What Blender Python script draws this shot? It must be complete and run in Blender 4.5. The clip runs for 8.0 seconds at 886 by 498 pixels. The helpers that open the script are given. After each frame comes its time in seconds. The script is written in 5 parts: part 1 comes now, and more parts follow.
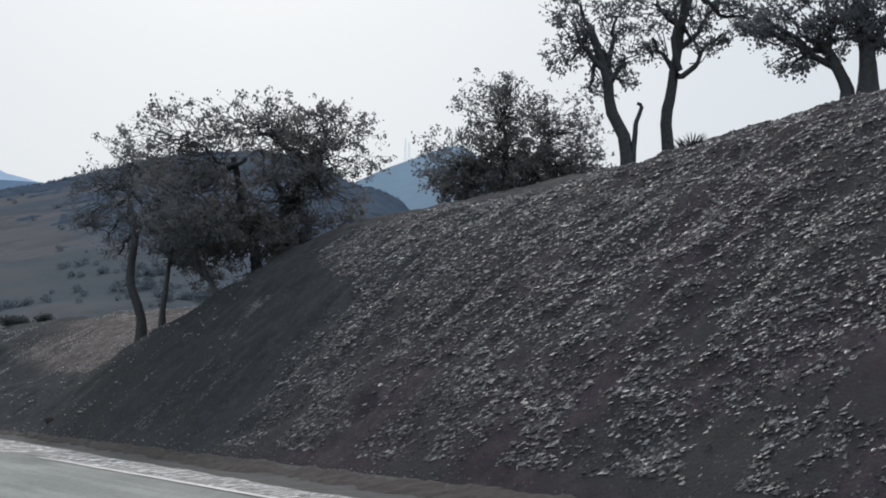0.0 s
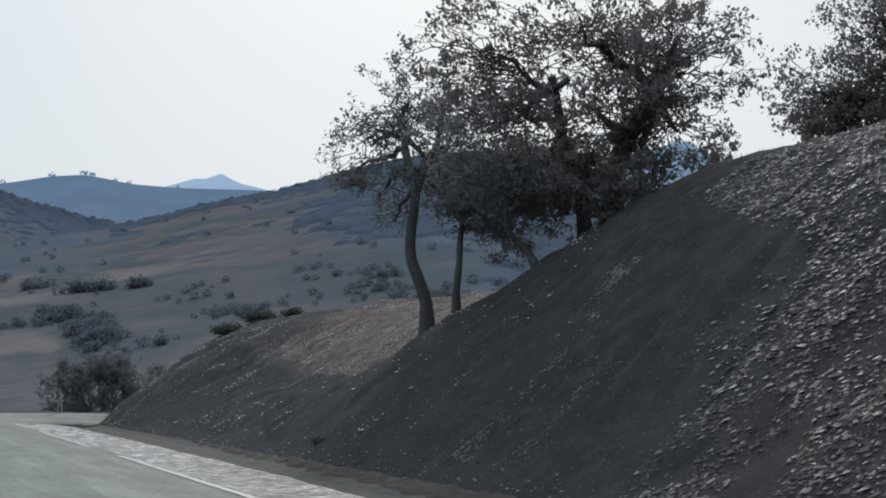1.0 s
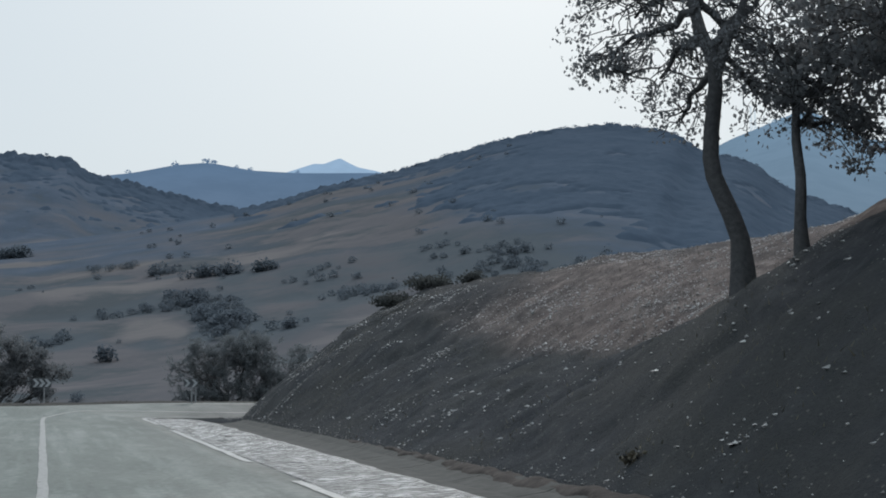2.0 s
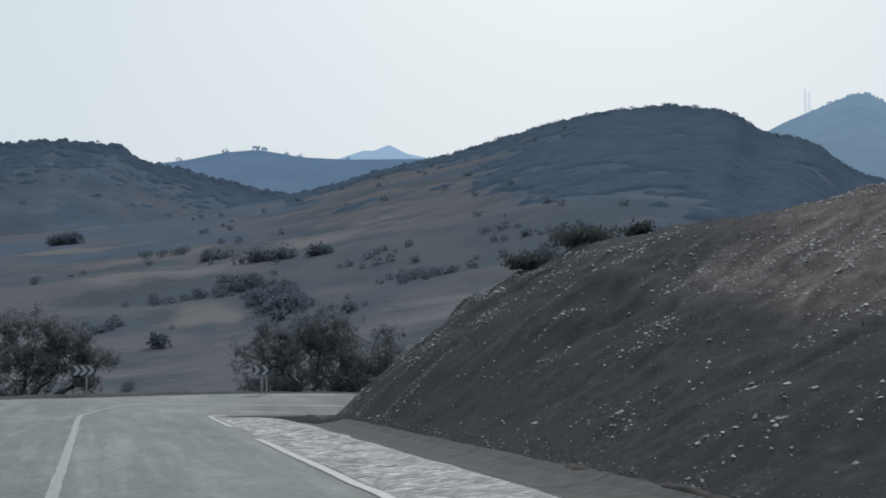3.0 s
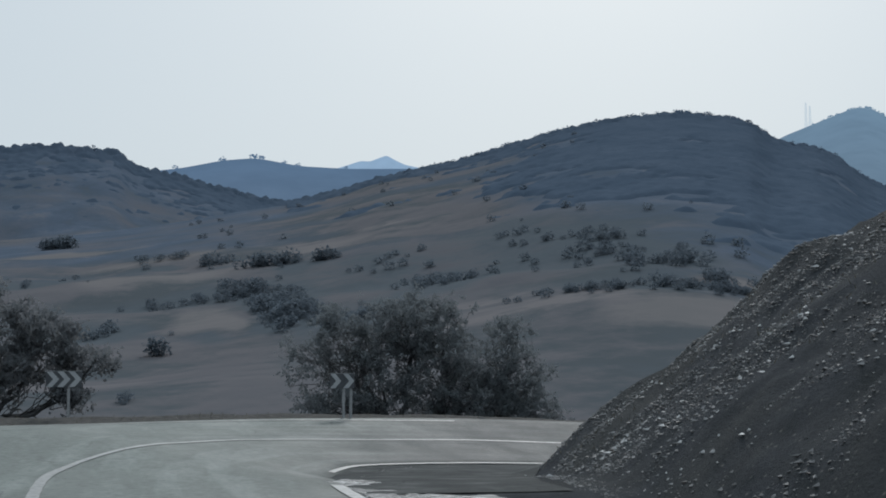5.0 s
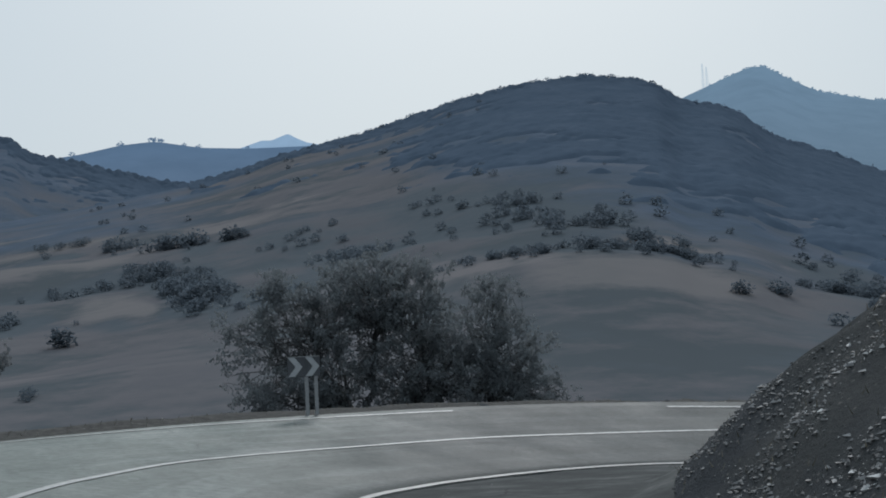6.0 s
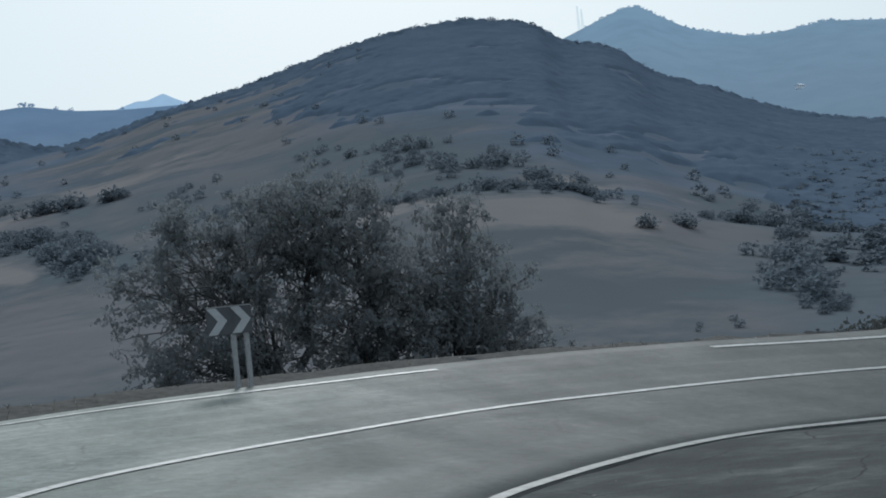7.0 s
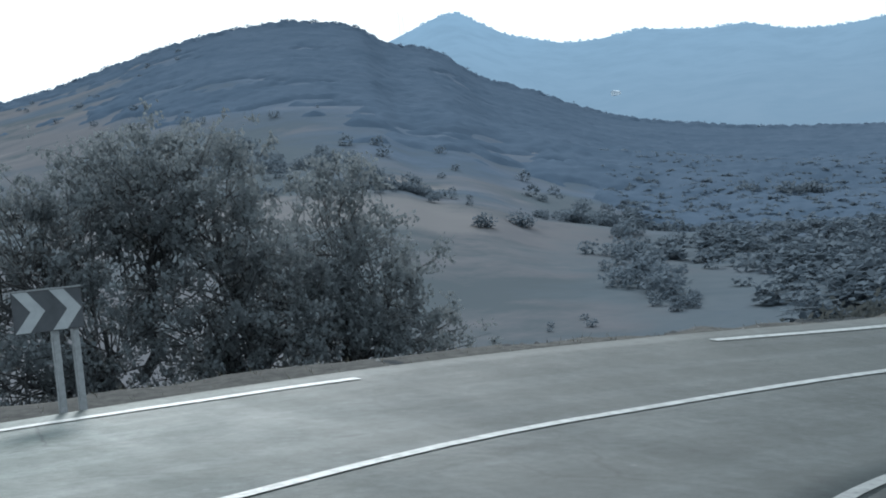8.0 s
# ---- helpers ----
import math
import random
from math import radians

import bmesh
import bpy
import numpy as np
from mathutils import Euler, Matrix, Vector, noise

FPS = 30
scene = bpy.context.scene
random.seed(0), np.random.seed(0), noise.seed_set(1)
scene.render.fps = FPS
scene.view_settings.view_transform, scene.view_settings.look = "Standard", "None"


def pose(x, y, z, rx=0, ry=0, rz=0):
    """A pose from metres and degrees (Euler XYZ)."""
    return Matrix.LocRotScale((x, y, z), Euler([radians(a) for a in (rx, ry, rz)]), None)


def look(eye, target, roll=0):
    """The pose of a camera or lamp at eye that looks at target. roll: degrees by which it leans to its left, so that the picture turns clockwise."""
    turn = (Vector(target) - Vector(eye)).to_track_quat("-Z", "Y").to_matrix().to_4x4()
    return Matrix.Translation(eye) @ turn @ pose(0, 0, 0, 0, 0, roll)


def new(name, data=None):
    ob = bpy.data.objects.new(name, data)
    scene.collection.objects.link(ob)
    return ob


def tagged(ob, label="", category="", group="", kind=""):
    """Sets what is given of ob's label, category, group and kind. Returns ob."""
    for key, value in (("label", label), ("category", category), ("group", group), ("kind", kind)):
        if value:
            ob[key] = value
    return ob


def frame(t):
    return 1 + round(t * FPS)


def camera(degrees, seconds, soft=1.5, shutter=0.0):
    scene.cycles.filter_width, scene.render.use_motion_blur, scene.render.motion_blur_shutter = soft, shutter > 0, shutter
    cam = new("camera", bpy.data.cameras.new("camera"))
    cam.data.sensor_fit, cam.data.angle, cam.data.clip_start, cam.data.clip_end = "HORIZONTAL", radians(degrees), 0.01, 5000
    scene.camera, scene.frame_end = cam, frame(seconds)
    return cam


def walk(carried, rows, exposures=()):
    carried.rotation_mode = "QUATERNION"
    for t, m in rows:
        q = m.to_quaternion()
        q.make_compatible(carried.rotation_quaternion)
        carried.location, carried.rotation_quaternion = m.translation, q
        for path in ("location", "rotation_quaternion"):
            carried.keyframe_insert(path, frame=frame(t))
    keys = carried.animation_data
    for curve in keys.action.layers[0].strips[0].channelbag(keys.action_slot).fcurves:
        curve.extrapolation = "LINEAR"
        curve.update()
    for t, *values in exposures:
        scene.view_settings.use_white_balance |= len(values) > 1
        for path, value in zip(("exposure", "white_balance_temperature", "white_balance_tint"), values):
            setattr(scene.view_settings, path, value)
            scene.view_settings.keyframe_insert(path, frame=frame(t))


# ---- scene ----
cam = camera(36.0, 8.0, 1.85)
PATH = [
    (0, (-3.432, -41.494, 1.244), (-2.415, -39.785, 1.461), 0.9),
    (0.5, (-1.872, -35.491, 1.304), (-1.029, -33.69, 1.516), 0.7),
    (1, (-0.989, -29.718, 1.383), (-0.266, -27.866, 1.597), 0.6),
    (1.5, (-0.437, -23.999, 1.434), (0.196, -22.112, 1.629), 0.3),
    (2, (-0.034, -18.011, 1.459), (0.526, -16.1, 1.644), -0.3),
    (3.5, (0.5, 0.0, 1.334), (0.974, 1.937, 1.492), -0.0),
    (4, (0.482, 5.431, 1.268), (0.946, 7.37, 1.422), 0.5),
    (5.5, (0.786, 20.338, 1.365), (1.335, 22.251, 1.554), -1.2),
    (6, (1.183, 24.682, 1.404), (1.812, 26.574, 1.547), -3.0),
    (6.5, (1.704, 28.768, 1.366), (2.413, 30.635, 1.467), -4.6),
    (7, (2.36, 32.571, 1.267), (3.142, 34.411, 1.326), -6.1),
    (7.5, (3.036, 35.881, 1.147), (3.891, 37.688, 1.19), -6.6),
    (8, (3.854, 38.896, 1.038), (4.867, 40.619, 1.076), -6.8),
]
walk(cam, [(t, look(eye, target, roll)) for t, eye, target, roll in PATH],
     exposures=[(0, 0.22, 6280, 12), (1, 0.22, 6270, 11), (1.5, 0.22, 6230, 10), (2, 0.2, 6150, 9), (3.5, 0.17, 6130, 9), (4, 0.17, 6110, 9), (5.5, 0.02, 6020, 8), (6, 0.02, 6000, 8), (6.5, 0.09, 5970, 7), (7, 0.28, 5930, 6), (7.5, 0.58, 5890, 5), (8, 0.9, 5830, 4)])

# ---------- light ----------
SUN_BEARING, SUN_HEIGHT = 22.0, 36.0      # degrees east of +y, above the horizon
world = bpy.data.worlds.new("world")
scene.world = world
world.use_nodes = True
wt = world.node_tree
sky = wt.nodes.new("ShaderNodeTexSky")
sky.sky_type, sky.sun_disc = "NISHITA", False
sky.sun_elevation, sky.sun_rotation = radians(SUN_HEIGHT), radians(SUN_BEARING)
sky.altitude, sky.air_density, sky.dust_density, sky.ozone_density = 300, 1.0, 6.0, 1.0
wt.links.new(sky.outputs[0], wt.nodes["Background"].inputs[0])
wt.nodes["Background"].inputs[1].default_value = 0.0105
haze = wt.nodes.new("ShaderNodeBackground")          # the even white haze over the whole sky
haze.inputs[1].default_value = 1.0
up = wt.nodes.new("ShaderNodeSeparateXYZ")
wt.links.new(wt.nodes.new("ShaderNodeTexCoord").outputs["Generated"], up.inputs[0])
grade = wt.nodes.new("ShaderNodeValToRGB")           # brighter towards the zenith, as under thin cloud
grade.color_ramp.elements[0].position, grade.color_ramp.elements[0].color = 0.30, (0.49, 0.54, 0.562, 1)
grade.color_ramp.elements[1].position, grade.color_ramp.elements[1].color = 1.0, (0.86, 0.97, 1.05, 1)
wt.links.new(up.outputs[2], grade.inputs[0])
wt.links.new(grade.outputs[0], haze.inputs[0])
both = wt.nodes.new("ShaderNodeAddShader")
wt.links.new(wt.nodes["Background"].outputs[0], both.inputs[0])
wt.links.new(haze.outputs[0], both.inputs[1])
wt.links.new(both.outputs[0], wt.nodes["World Output"].inputs[0])

sun = new("sun", bpy.data.lights.new("sun", "SUN"))
sun.data.energy, sun.data.angle, sun.data.color = 1.9, radians(13), (1.0, 0.95, 0.90)
_b, _h = radians(SUN_BEARING), radians(SUN_HEIGHT)
sun.matrix_basis = look((0, 0, 60), (-math.sin(_b) * 50, -math.cos(_b) * 50, 60 - math.tan(_h) * 50))


# ---------- materials ----------
def material(name, rough=0.9, spec=0.3):
    m = bpy.data.materials.new(name)
    m.use_nodes = True
    b = m.node_tree.nodes["Principled BSDF"]
    b.inputs["Roughness"].default_value = rough
    b.inputs["Specular IOR Level"].default_value = spec
    return m, m.node_tree, b


def node(nt, kind, **values):
    n = nt.nodes.new(kind)
    for k, v in values.items():
        if k in n.inputs:
            n.inputs[k].default_value = v
    return n


def coords(nt, scale=(1, 1, 1), turn=0.0):
    tc = nt.nodes.new("ShaderNodeTexCoord")
    mp = nt.nodes.new("ShaderNodeMapping")
    mp.inputs["Scale"].default_value = scale
    mp.inputs["Rotation"].default_value = (0, 0, radians(turn))
    nt.links.new(tc.outputs["Object"], mp.inputs["Vector"])
    return mp.outputs[0]


def noise_tex(nt, vec, scale, detail=5.0, rough=0.6):
    n = node(nt, "ShaderNodeTexNoise", Scale=scale, Detail=detail, Roughness=rough)
    nt.links.new(vec, n.inputs["Vector"])
    return n.outputs["Fac"]


def ramp(nt, fac, stops):
    r = nt.nodes.new("ShaderNodeValToRGB")
    el = r.color_ramp.elements
    while len(el) < len(stops):
        el.new(0.5)
    for e, (p, c) in zip(el, stops):
        e.position, e.color = p, (*c, 1)
    nt.links.new(fac, r.inputs[0])
    return r.outputs[0]


def mix(nt, fac, a, b, mode="MIX"):
    m = nt.nodes.new("ShaderNodeMix")
    m.data_type, m.blend_type = "RGBA", mode
    for sock, v in ((m.inputs[0], fac), (m.inputs[6], a), (m.inputs[7], b)):
        if isinstance(v, (int, float)):
            sock.default_value = v
        elif isinstance(v, tuple):
            sock.default_value = (*v, 1)
        else:
            nt.links.new(v, sock)
    return m.outputs[2]


def bump(nt, bsdf, height, strength, distance):
    b = node(nt, "ShaderNodeBump", Strength=strength, Distance=distance)
    nt.links.new(height, b.inputs["Height"])
    nt.links.new(b.outputs[0], bsdf.inputs["Normal"])


def earth_material():
    """Stony brown hillside soil with dry grass and pale rubble; the flat tops are lighter dry field."""
    m, nt, b = material("stony_earth", 1.0, 0.02)
    v = coords(nt)
    big = noise_tex(nt, v, 0.35, 4)
    mid = noise_tex(nt, v, 2.3, 6, 0.65)
    fine = noise_tex(nt, v, 17.0, 5, 0.7)
    soil = ramp(nt, mid, [(0.3, (0.032, 0.031, 0.033)), (0.52, (0.048, 0.044, 0.048)), (0.75, (0.074, 0.066, 0.068))])
    grass = ramp(nt, fine, [(0.3, (0.033, 0.036, 0.036)), (0.7, (0.058, 0.058, 0.056))])
    iron = nt.nodes.new("ShaderNodeAttribute")                                         # redder earth in the older part of the cutting
    iron.attribute_name = "red_earth"
    soil = mix(nt, iron.outputs["Fac"], mix(nt, 1.0, soil, (0.86, 1.0, 1.0), "MULTIPLY"), mix(nt, 1.0, soil, (1.06, 0.98, 1.0), "MULTIPLY"))
    c = mix(nt, ramp(nt, big, [(0.42, (0, 0, 0)), (0.62, (0.75, 0.75, 0.75))]), soil, grass)
    top = nt.nodes.new("ShaderNodeAttribute")                                          # trodden dry field above the bank
    top.attribute_name = "dry_field"
    flat = mix(nt, 1.0, top.outputs["Fac"], ramp(nt, big, [(0.3, (0.35, 0.35, 0.35)), (0.55, (0.95, 0.95, 0.95))]), "MULTIPLY")
    field = ramp(nt, mid, [(0.3, (0.068, 0.056, 0.055)), (0.52, (0.128, 0.108, 0.100)), (0.72, (0.23, 0.195, 0.178))])
    c = mix(nt, flat, c, field)
    spots = node(nt, "ShaderNodeTexVoronoi", Scale=7.0, Randomness=1.0)
    nt.links.new(v, spots.inputs["Vector"])
    dots = ramp(nt, spots.outputs["Distance"], [(0.10, (0.8, 0.8, 0.8)), (0.17, (0, 0, 0))])
    c = mix(nt, dots, c, (0.11, 0.104, 0.098))
    nt.links.new(c, b.inputs["Base Color"])
    bump(nt, b, fine, 0.8, 0.06)
    return m


def field_material():
    """Distant dry pasture with brown ploughed bands and scrub whose colour includes blue haze."""
    m, nt, b = material("dry_pasture", 1.0, 0.0)
    v = coords(nt, (1, 1, 0.4))
    big = noise_tex(nt, v, 0.011, 5, 0.55)
    mid = noise_tex(nt, v, 0.045, 8, 0.7)
    fine = noise_tex(nt, v, 0.28, 6, 0.75)
    band = noise_tex(nt, coords(nt, (0.25, 1.0, 1.0), 12), 0.03, 5, 0.55)
    dry = ramp(nt, mid, [(0.3, (0.080, 0.081, 0.088)), (0.55, (0.105, 0.101, 0.105)), (0.75, (0.141, 0.130, 0.129))])
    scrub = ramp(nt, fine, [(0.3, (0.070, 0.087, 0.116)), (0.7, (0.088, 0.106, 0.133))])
    dry = mix(nt, ramp(nt, band, [(0.45, (0, 0, 0)), (0.60, (0.35, 0.35, 0.35))]), dry, (0.096, 0.095, 0.102))
    dry = mix(nt, ramp(nt, band, [(0.60, (0, 0, 0)), (0.66, (0.35, 0.35, 0.35))]), dry, (0.198, 0.176, 0.168))
    dry = mix(nt, ramp(nt, noise_tex(nt, v, 0.022, 7, 0.68), [(0.47, (0, 0, 0)), (0.57, (0.9, 0.9, 0.9))]), dry, (0.062, 0.071, 0.077))   # greener hollows
    at = nt.nodes.new("ShaderNodeAttribute")
    at.attribute_name = "wooded"
    add = nt.nodes.new("ShaderNodeMath")
    add.operation = "ADD"
    nt.links.new(big, add.inputs[0])
    nt.links.new(at.outputs["Fac"], add.inputs[1])
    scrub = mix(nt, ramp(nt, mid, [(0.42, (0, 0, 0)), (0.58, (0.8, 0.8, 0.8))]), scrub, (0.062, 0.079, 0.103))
    c = mix(nt, ramp(nt, add.outputs[0], [(0.40, (0, 0, 0)), (0.68, (1, 1, 1))]), dry, scrub)
    at = nt.nodes.new("ShaderNodeAttribute")
    at.attribute_name = "copse"
    add = nt.nodes.new("ShaderNodeMath")
    add.operation = "ADD"
    nt.links.new(mid, add.inputs[0])
    nt.links.new(at.outputs["Fac"], add.inputs[1])
    c = mix(nt, ramp(nt, add.outputs[0], [(0.56, (0, 0, 0)), (0.76, (0.9, 0.9, 0.9))]), c, mix(nt, fine, (0.052, 0.064, 0.074), (0.090, 0.099, 0.107)))
    c = mix(nt, ramp(nt, add.outputs[0], [(0.22, (0.65, 0.65, 0.65)), (0.42, (0, 0, 0))]), c, (0.146, 0.135, 0.132))
    nt.links.new(c, b.inputs["Base Color"])
    return m


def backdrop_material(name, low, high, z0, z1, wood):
    """Far mountains as a glowing backdrop: kilometres of hazy air put into emitted colour."""
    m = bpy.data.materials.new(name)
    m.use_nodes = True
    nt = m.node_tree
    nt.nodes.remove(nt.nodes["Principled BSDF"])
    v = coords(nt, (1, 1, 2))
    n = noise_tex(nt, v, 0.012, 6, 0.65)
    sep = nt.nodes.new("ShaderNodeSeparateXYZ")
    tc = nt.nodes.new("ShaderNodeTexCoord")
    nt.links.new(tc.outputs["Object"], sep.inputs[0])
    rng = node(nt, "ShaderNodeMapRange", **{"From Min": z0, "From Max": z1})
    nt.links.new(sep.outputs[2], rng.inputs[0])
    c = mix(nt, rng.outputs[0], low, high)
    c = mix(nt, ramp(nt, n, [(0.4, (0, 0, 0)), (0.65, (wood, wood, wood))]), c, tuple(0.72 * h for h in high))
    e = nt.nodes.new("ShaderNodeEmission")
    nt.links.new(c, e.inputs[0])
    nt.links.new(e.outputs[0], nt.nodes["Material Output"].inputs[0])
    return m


def cracked(nt, c, scale, width, depth):
    """Thin dark wandering cracks laid over a colour."""
    v = coords(nt)
    n = node(nt, "ShaderNodeTexNoise", Scale=1.4, Detail=5.0)
    nt.links.new(v, n.inputs["Vector"])
    bent_ = mix(nt, 0.35, v, n.outputs["Color"], "ADD")
    cell = nt.nodes.new("ShaderNodeTexVoronoi")
    cell.feature = "DISTANCE_TO_EDGE"
    cell.inputs["Scale"].default_value = scale
    nt.links.new(bent_, cell.inputs["Vector"])
    thin = ramp(nt, cell.outputs["Distance"], [(width * 0.4, (depth, depth, depth)), (width, (0, 0, 0))])
    gone = ramp(nt, noise_tex(nt, v, 0.5, 3), [(0.45, (0, 0, 0)), (0.6, (1, 1, 1))])
    return mix(nt, mix(nt, 1.0, thin, gone, "MULTIPLY"), c, (0.018, 0.020, 0.021))


def apron_material():
    m, nt, b = material("old_dark_asphalt", 0.92, 0.05)
    v = coords(nt)
    f = noise_tex(nt, v, 1.1, 6, 0.65)
    grit = noise_tex(nt, v, 40.0, 4, 0.7)
    c = ramp(nt, f, [(0.35, (0.020, 0.023, 0.024)), (0.50, (0.036, 0.039, 0.039)), (0.60, (0.062, 0.065, 0.064)), (0.70, (0.105, 0.106, 0.102))])
    c = mix(nt, 0.3, c, ramp(nt, grit, [(0.35, (0.02, 0.022, 0.022)), (0.65, (0.072, 0.076, 0.073))]))
    c = cracked(nt, c, 0.7, 0.012, 0.9)
    nt.links.new(c, b.inputs["Base Color"])
    bump(nt, b, f, 0.4, 0.02)
    return m


def asphalt_material():
    m, nt, b = material("worn_asphalt", 0.8, 0.23)
    v = coords(nt)
    lay = nt.nodes.new("ShaderNodeCombineXYZ")
    for k, (nm, f) in enumerate((("across", 1.5), ("along", 0.07))):
        at = nt.nodes.new("ShaderNodeAttribute")
        at.attribute_name = nm
        mul = node(nt, "ShaderNodeMath")
        mul.operation, mul.inputs[1].default_value = "MULTIPLY", f
        nt.links.new(at.outputs["Fac"], mul.inputs[0])
        nt.links.new(mul.outputs[0], lay.inputs[k])
    lanes = noise_tex(nt, lay.outputs[0], 1.0, 5, 0.6)
    blot = noise_tex(nt, coords(nt, (0.5, 0.22, 1)), 1.3, 6, 0.65)
    grit = noise_tex(nt, v, 60.0, 4, 0.7)
    c = ramp(nt, lanes, [(0.34, (0.073, 0.091, 0.080)), (0.51, (0.089, 0.110, 0.096)), (0.58, (0.143, 0.167, 0.152)), (0.66, (0.177, 0.200, 0.184))])
    smear = noise_tex(nt, coords(nt, (1.1, 0.22, 1), 12), 1.0, 5, 0.6)                 # pale dusty smears
    c = mix(nt, ramp(nt, smear, [(0.52, (0, 0, 0)), (0.66, (0.573, 0.6, 0.582))]), c, (0.181, 0.203, 0.187))
    c = mix(nt, ramp(nt, blot, [(0.35, (0.382, 0.4, 0.388)), (0.7, (0, 0, 0))]), c, (0.055, 0.067, 0.062))
    c = mix(nt, 0.35, c, ramp(nt, grit, [(0.35, (0.044, 0.052, 0.049)), (0.65, (0.134, 0.147, 0.136))]))
    mottle = noise_tex(nt, v, 7.0, 6, 0.75)
    c = mix(nt, 1.0, c, ramp(nt, mottle, [(0.34, (0.62, 0.62, 0.62)), (0.5, (0.98, 0.98, 0.98)), (0.68, (1.35, 1.35, 1.35))]), "MULTIPLY")
    chips = node(nt, "ShaderNodeTexVoronoi", Scale=1.6, Randomness=1.0)                # pale chips and dark tar spots
    nt.links.new(coords(nt, (1.0, 1.6, 1), 25), chips.inputs["Vector"])
    c = mix(nt, ramp(nt, chips.outputs["Distance"], [(0.035, (0.764, 0.8, 0.776)), (0.06, (0, 0, 0))]), c, (0.229, 0.25, 0.233))
    tar = node(nt, "ShaderNodeTexVoronoi", Scale=0.8, Randomness=1.0)
    nt.links.new(coords(nt, (0.6, 2.2, 1), -20), tar.inputs["Vector"])
    c = mix(nt, ramp(nt, tar.outputs["Distance"], [(0.05, (0.668, 0.7, 0.679)), (0.09, (0, 0, 0))]), c, (0.038, 0.044, 0.042))
    c = cracked(nt, c, 0.32, 0.006, 0.55)
    at = nt.nodes.new("ShaderNodeAttribute")                                           # weaker sheen round the bend, put into the colour as darkening
    at.attribute_name = "sheen_falloff"
    c = mix(nt, at.outputs["Fac"], c, mix(nt, 1.0, c, (0.258, 0.27, 0.291), "MULTIPLY"))
    nt.links.new(c, b.inputs["Base Color"])
    r = ramp(nt, blot, [(0.3, (0.82, 0.82, 0.82)), (0.7, (0.68, 0.68, 0.68))])
    nt.links.new(r, b.inputs["Roughness"])
    bump(nt, b, grit, 0.35, 0.01)
    return m


def plain(name, dark, light, scale, rough=0.85, spec=0.3, strength=0.3, dist=0.01, per_island=False, leafy=0.0):
    m, nt, b = material(name, rough, spec)
    f = noise_tex(nt, coords(nt), scale, 6, 0.65)
    c = ramp(nt, f, [(0.3, dark), (0.7, light)])
    if per_island:
        g = nt.nodes.new("ShaderNodeNewGeometry")
        c = mix(nt, 0.6, c, ramp(nt, g.outputs["Random Per Island"], [(0.0, dark), (1.0, light)]))
    nt.links.new(c, b.inputs["Base Color"])
    bump(nt, b, f, strength, dist)
    if leafy:
        tr = nt.nodes.new("ShaderNodeBsdfTranslucent")
        mx = nt.nodes.new("ShaderNodeMixShader")
        mx.inputs[0].default_value = leafy
        nt.links.new(c, tr.inputs[0])
        nt.links.new(b.outputs[0], mx.inputs[1])
        nt.links.new(tr.outputs[0], mx.inputs[2])
        nt.links.new(mx.outputs[0], nt.nodes["Material Output"].inputs[0])
    return m


def rubble_material():
    """Broken slaty rock: most pieces dark and earthy, a few pale clean faces."""
    m, nt, b = material("broken_rock", 0.55, 0.4)
    g = nt.nodes.new("ShaderNodeNewGeometry")
    c = ramp(nt, g.outputs["Random Per Island"], [(0.0, (0.029, 0.0255, 0.026)), (0.55, (0.060, 0.053, 0.053)), (0.82, (0.128, 0.118, 0.117)), (1.0, (0.32, 0.31, 0.30))])
    f = noise_tex(nt, coords(nt), 14.0, 5, 0.7)
    c = mix(nt, 0.5, c, mix(nt, 1.0, c, ramp(nt, f, [(0.3, (0.45, 0.42, 0.40)), (0.7, (1, 1, 1))]), "MULTIPLY"))
    nt.links.new(c, b.inputs["Base Color"])
    bump(nt, b, f, 0.5, 0.02)
    return m


def paint_material(name, wear):
    m, nt, b = material(name, 0.6, 0.4)
    f = noise_tex(nt, coords(nt), 9.0, 6, 0.7)
    c = ramp(nt, f, [(0.32, (0.10 * wear, 0.106 * wear, 0.104 * wear)), (0.5, (0.27 * wear, 0.28 * wear, 0.27 * wear)), (0.8, (0.42 * wear, 0.43 * wear, 0.415 * wear))])
    nt.links.new(c, b.inputs["Base Color"])
    return m


def gravel_material():
    """Washed sealed gravel: glints painted as pale streaks across the shoulder, dark bands between."""
    m, nt, b = material("rough_gravel_seal", 0.6, 0.25)
    glint_streak = noise_tex(nt, coords(nt, (1.3, 13.0, 1), 9), 1.7, 5, 0.7)
    patch = noise_tex(nt, coords(nt, (0.5, 0.7, 1)), 0.9, 4, 0.6)
    fine = noise_tex(nt, coords(nt, (1, 2.2, 1), 14), 16.0, 5, 0.75)
    c = ramp(nt, glint_streak, [(0.46, (0.022, 0.024, 0.024)), (0.51, (0.08, 0.083, 0.08)), (0.55, (0.40, 0.405, 0.395)), (0.62, (0.66, 0.665, 0.65))])
    c = mix(nt, ramp(nt, patch, [(0.47, (0, 0, 0)), (0.6, (0.65, 0.65, 0.65))]), c, (0.06, 0.063, 0.062))
    c = mix(nt, 0.25, c, ramp(nt, fine, [(0.42, (0.015, 0.016, 0.016)), (0.58, (0.30, 0.302, 0.295))]))
    nt.links.new(c, b.inputs["Base Color"])
    bump(nt, b, fine, 1.0, 0.03)
    return m


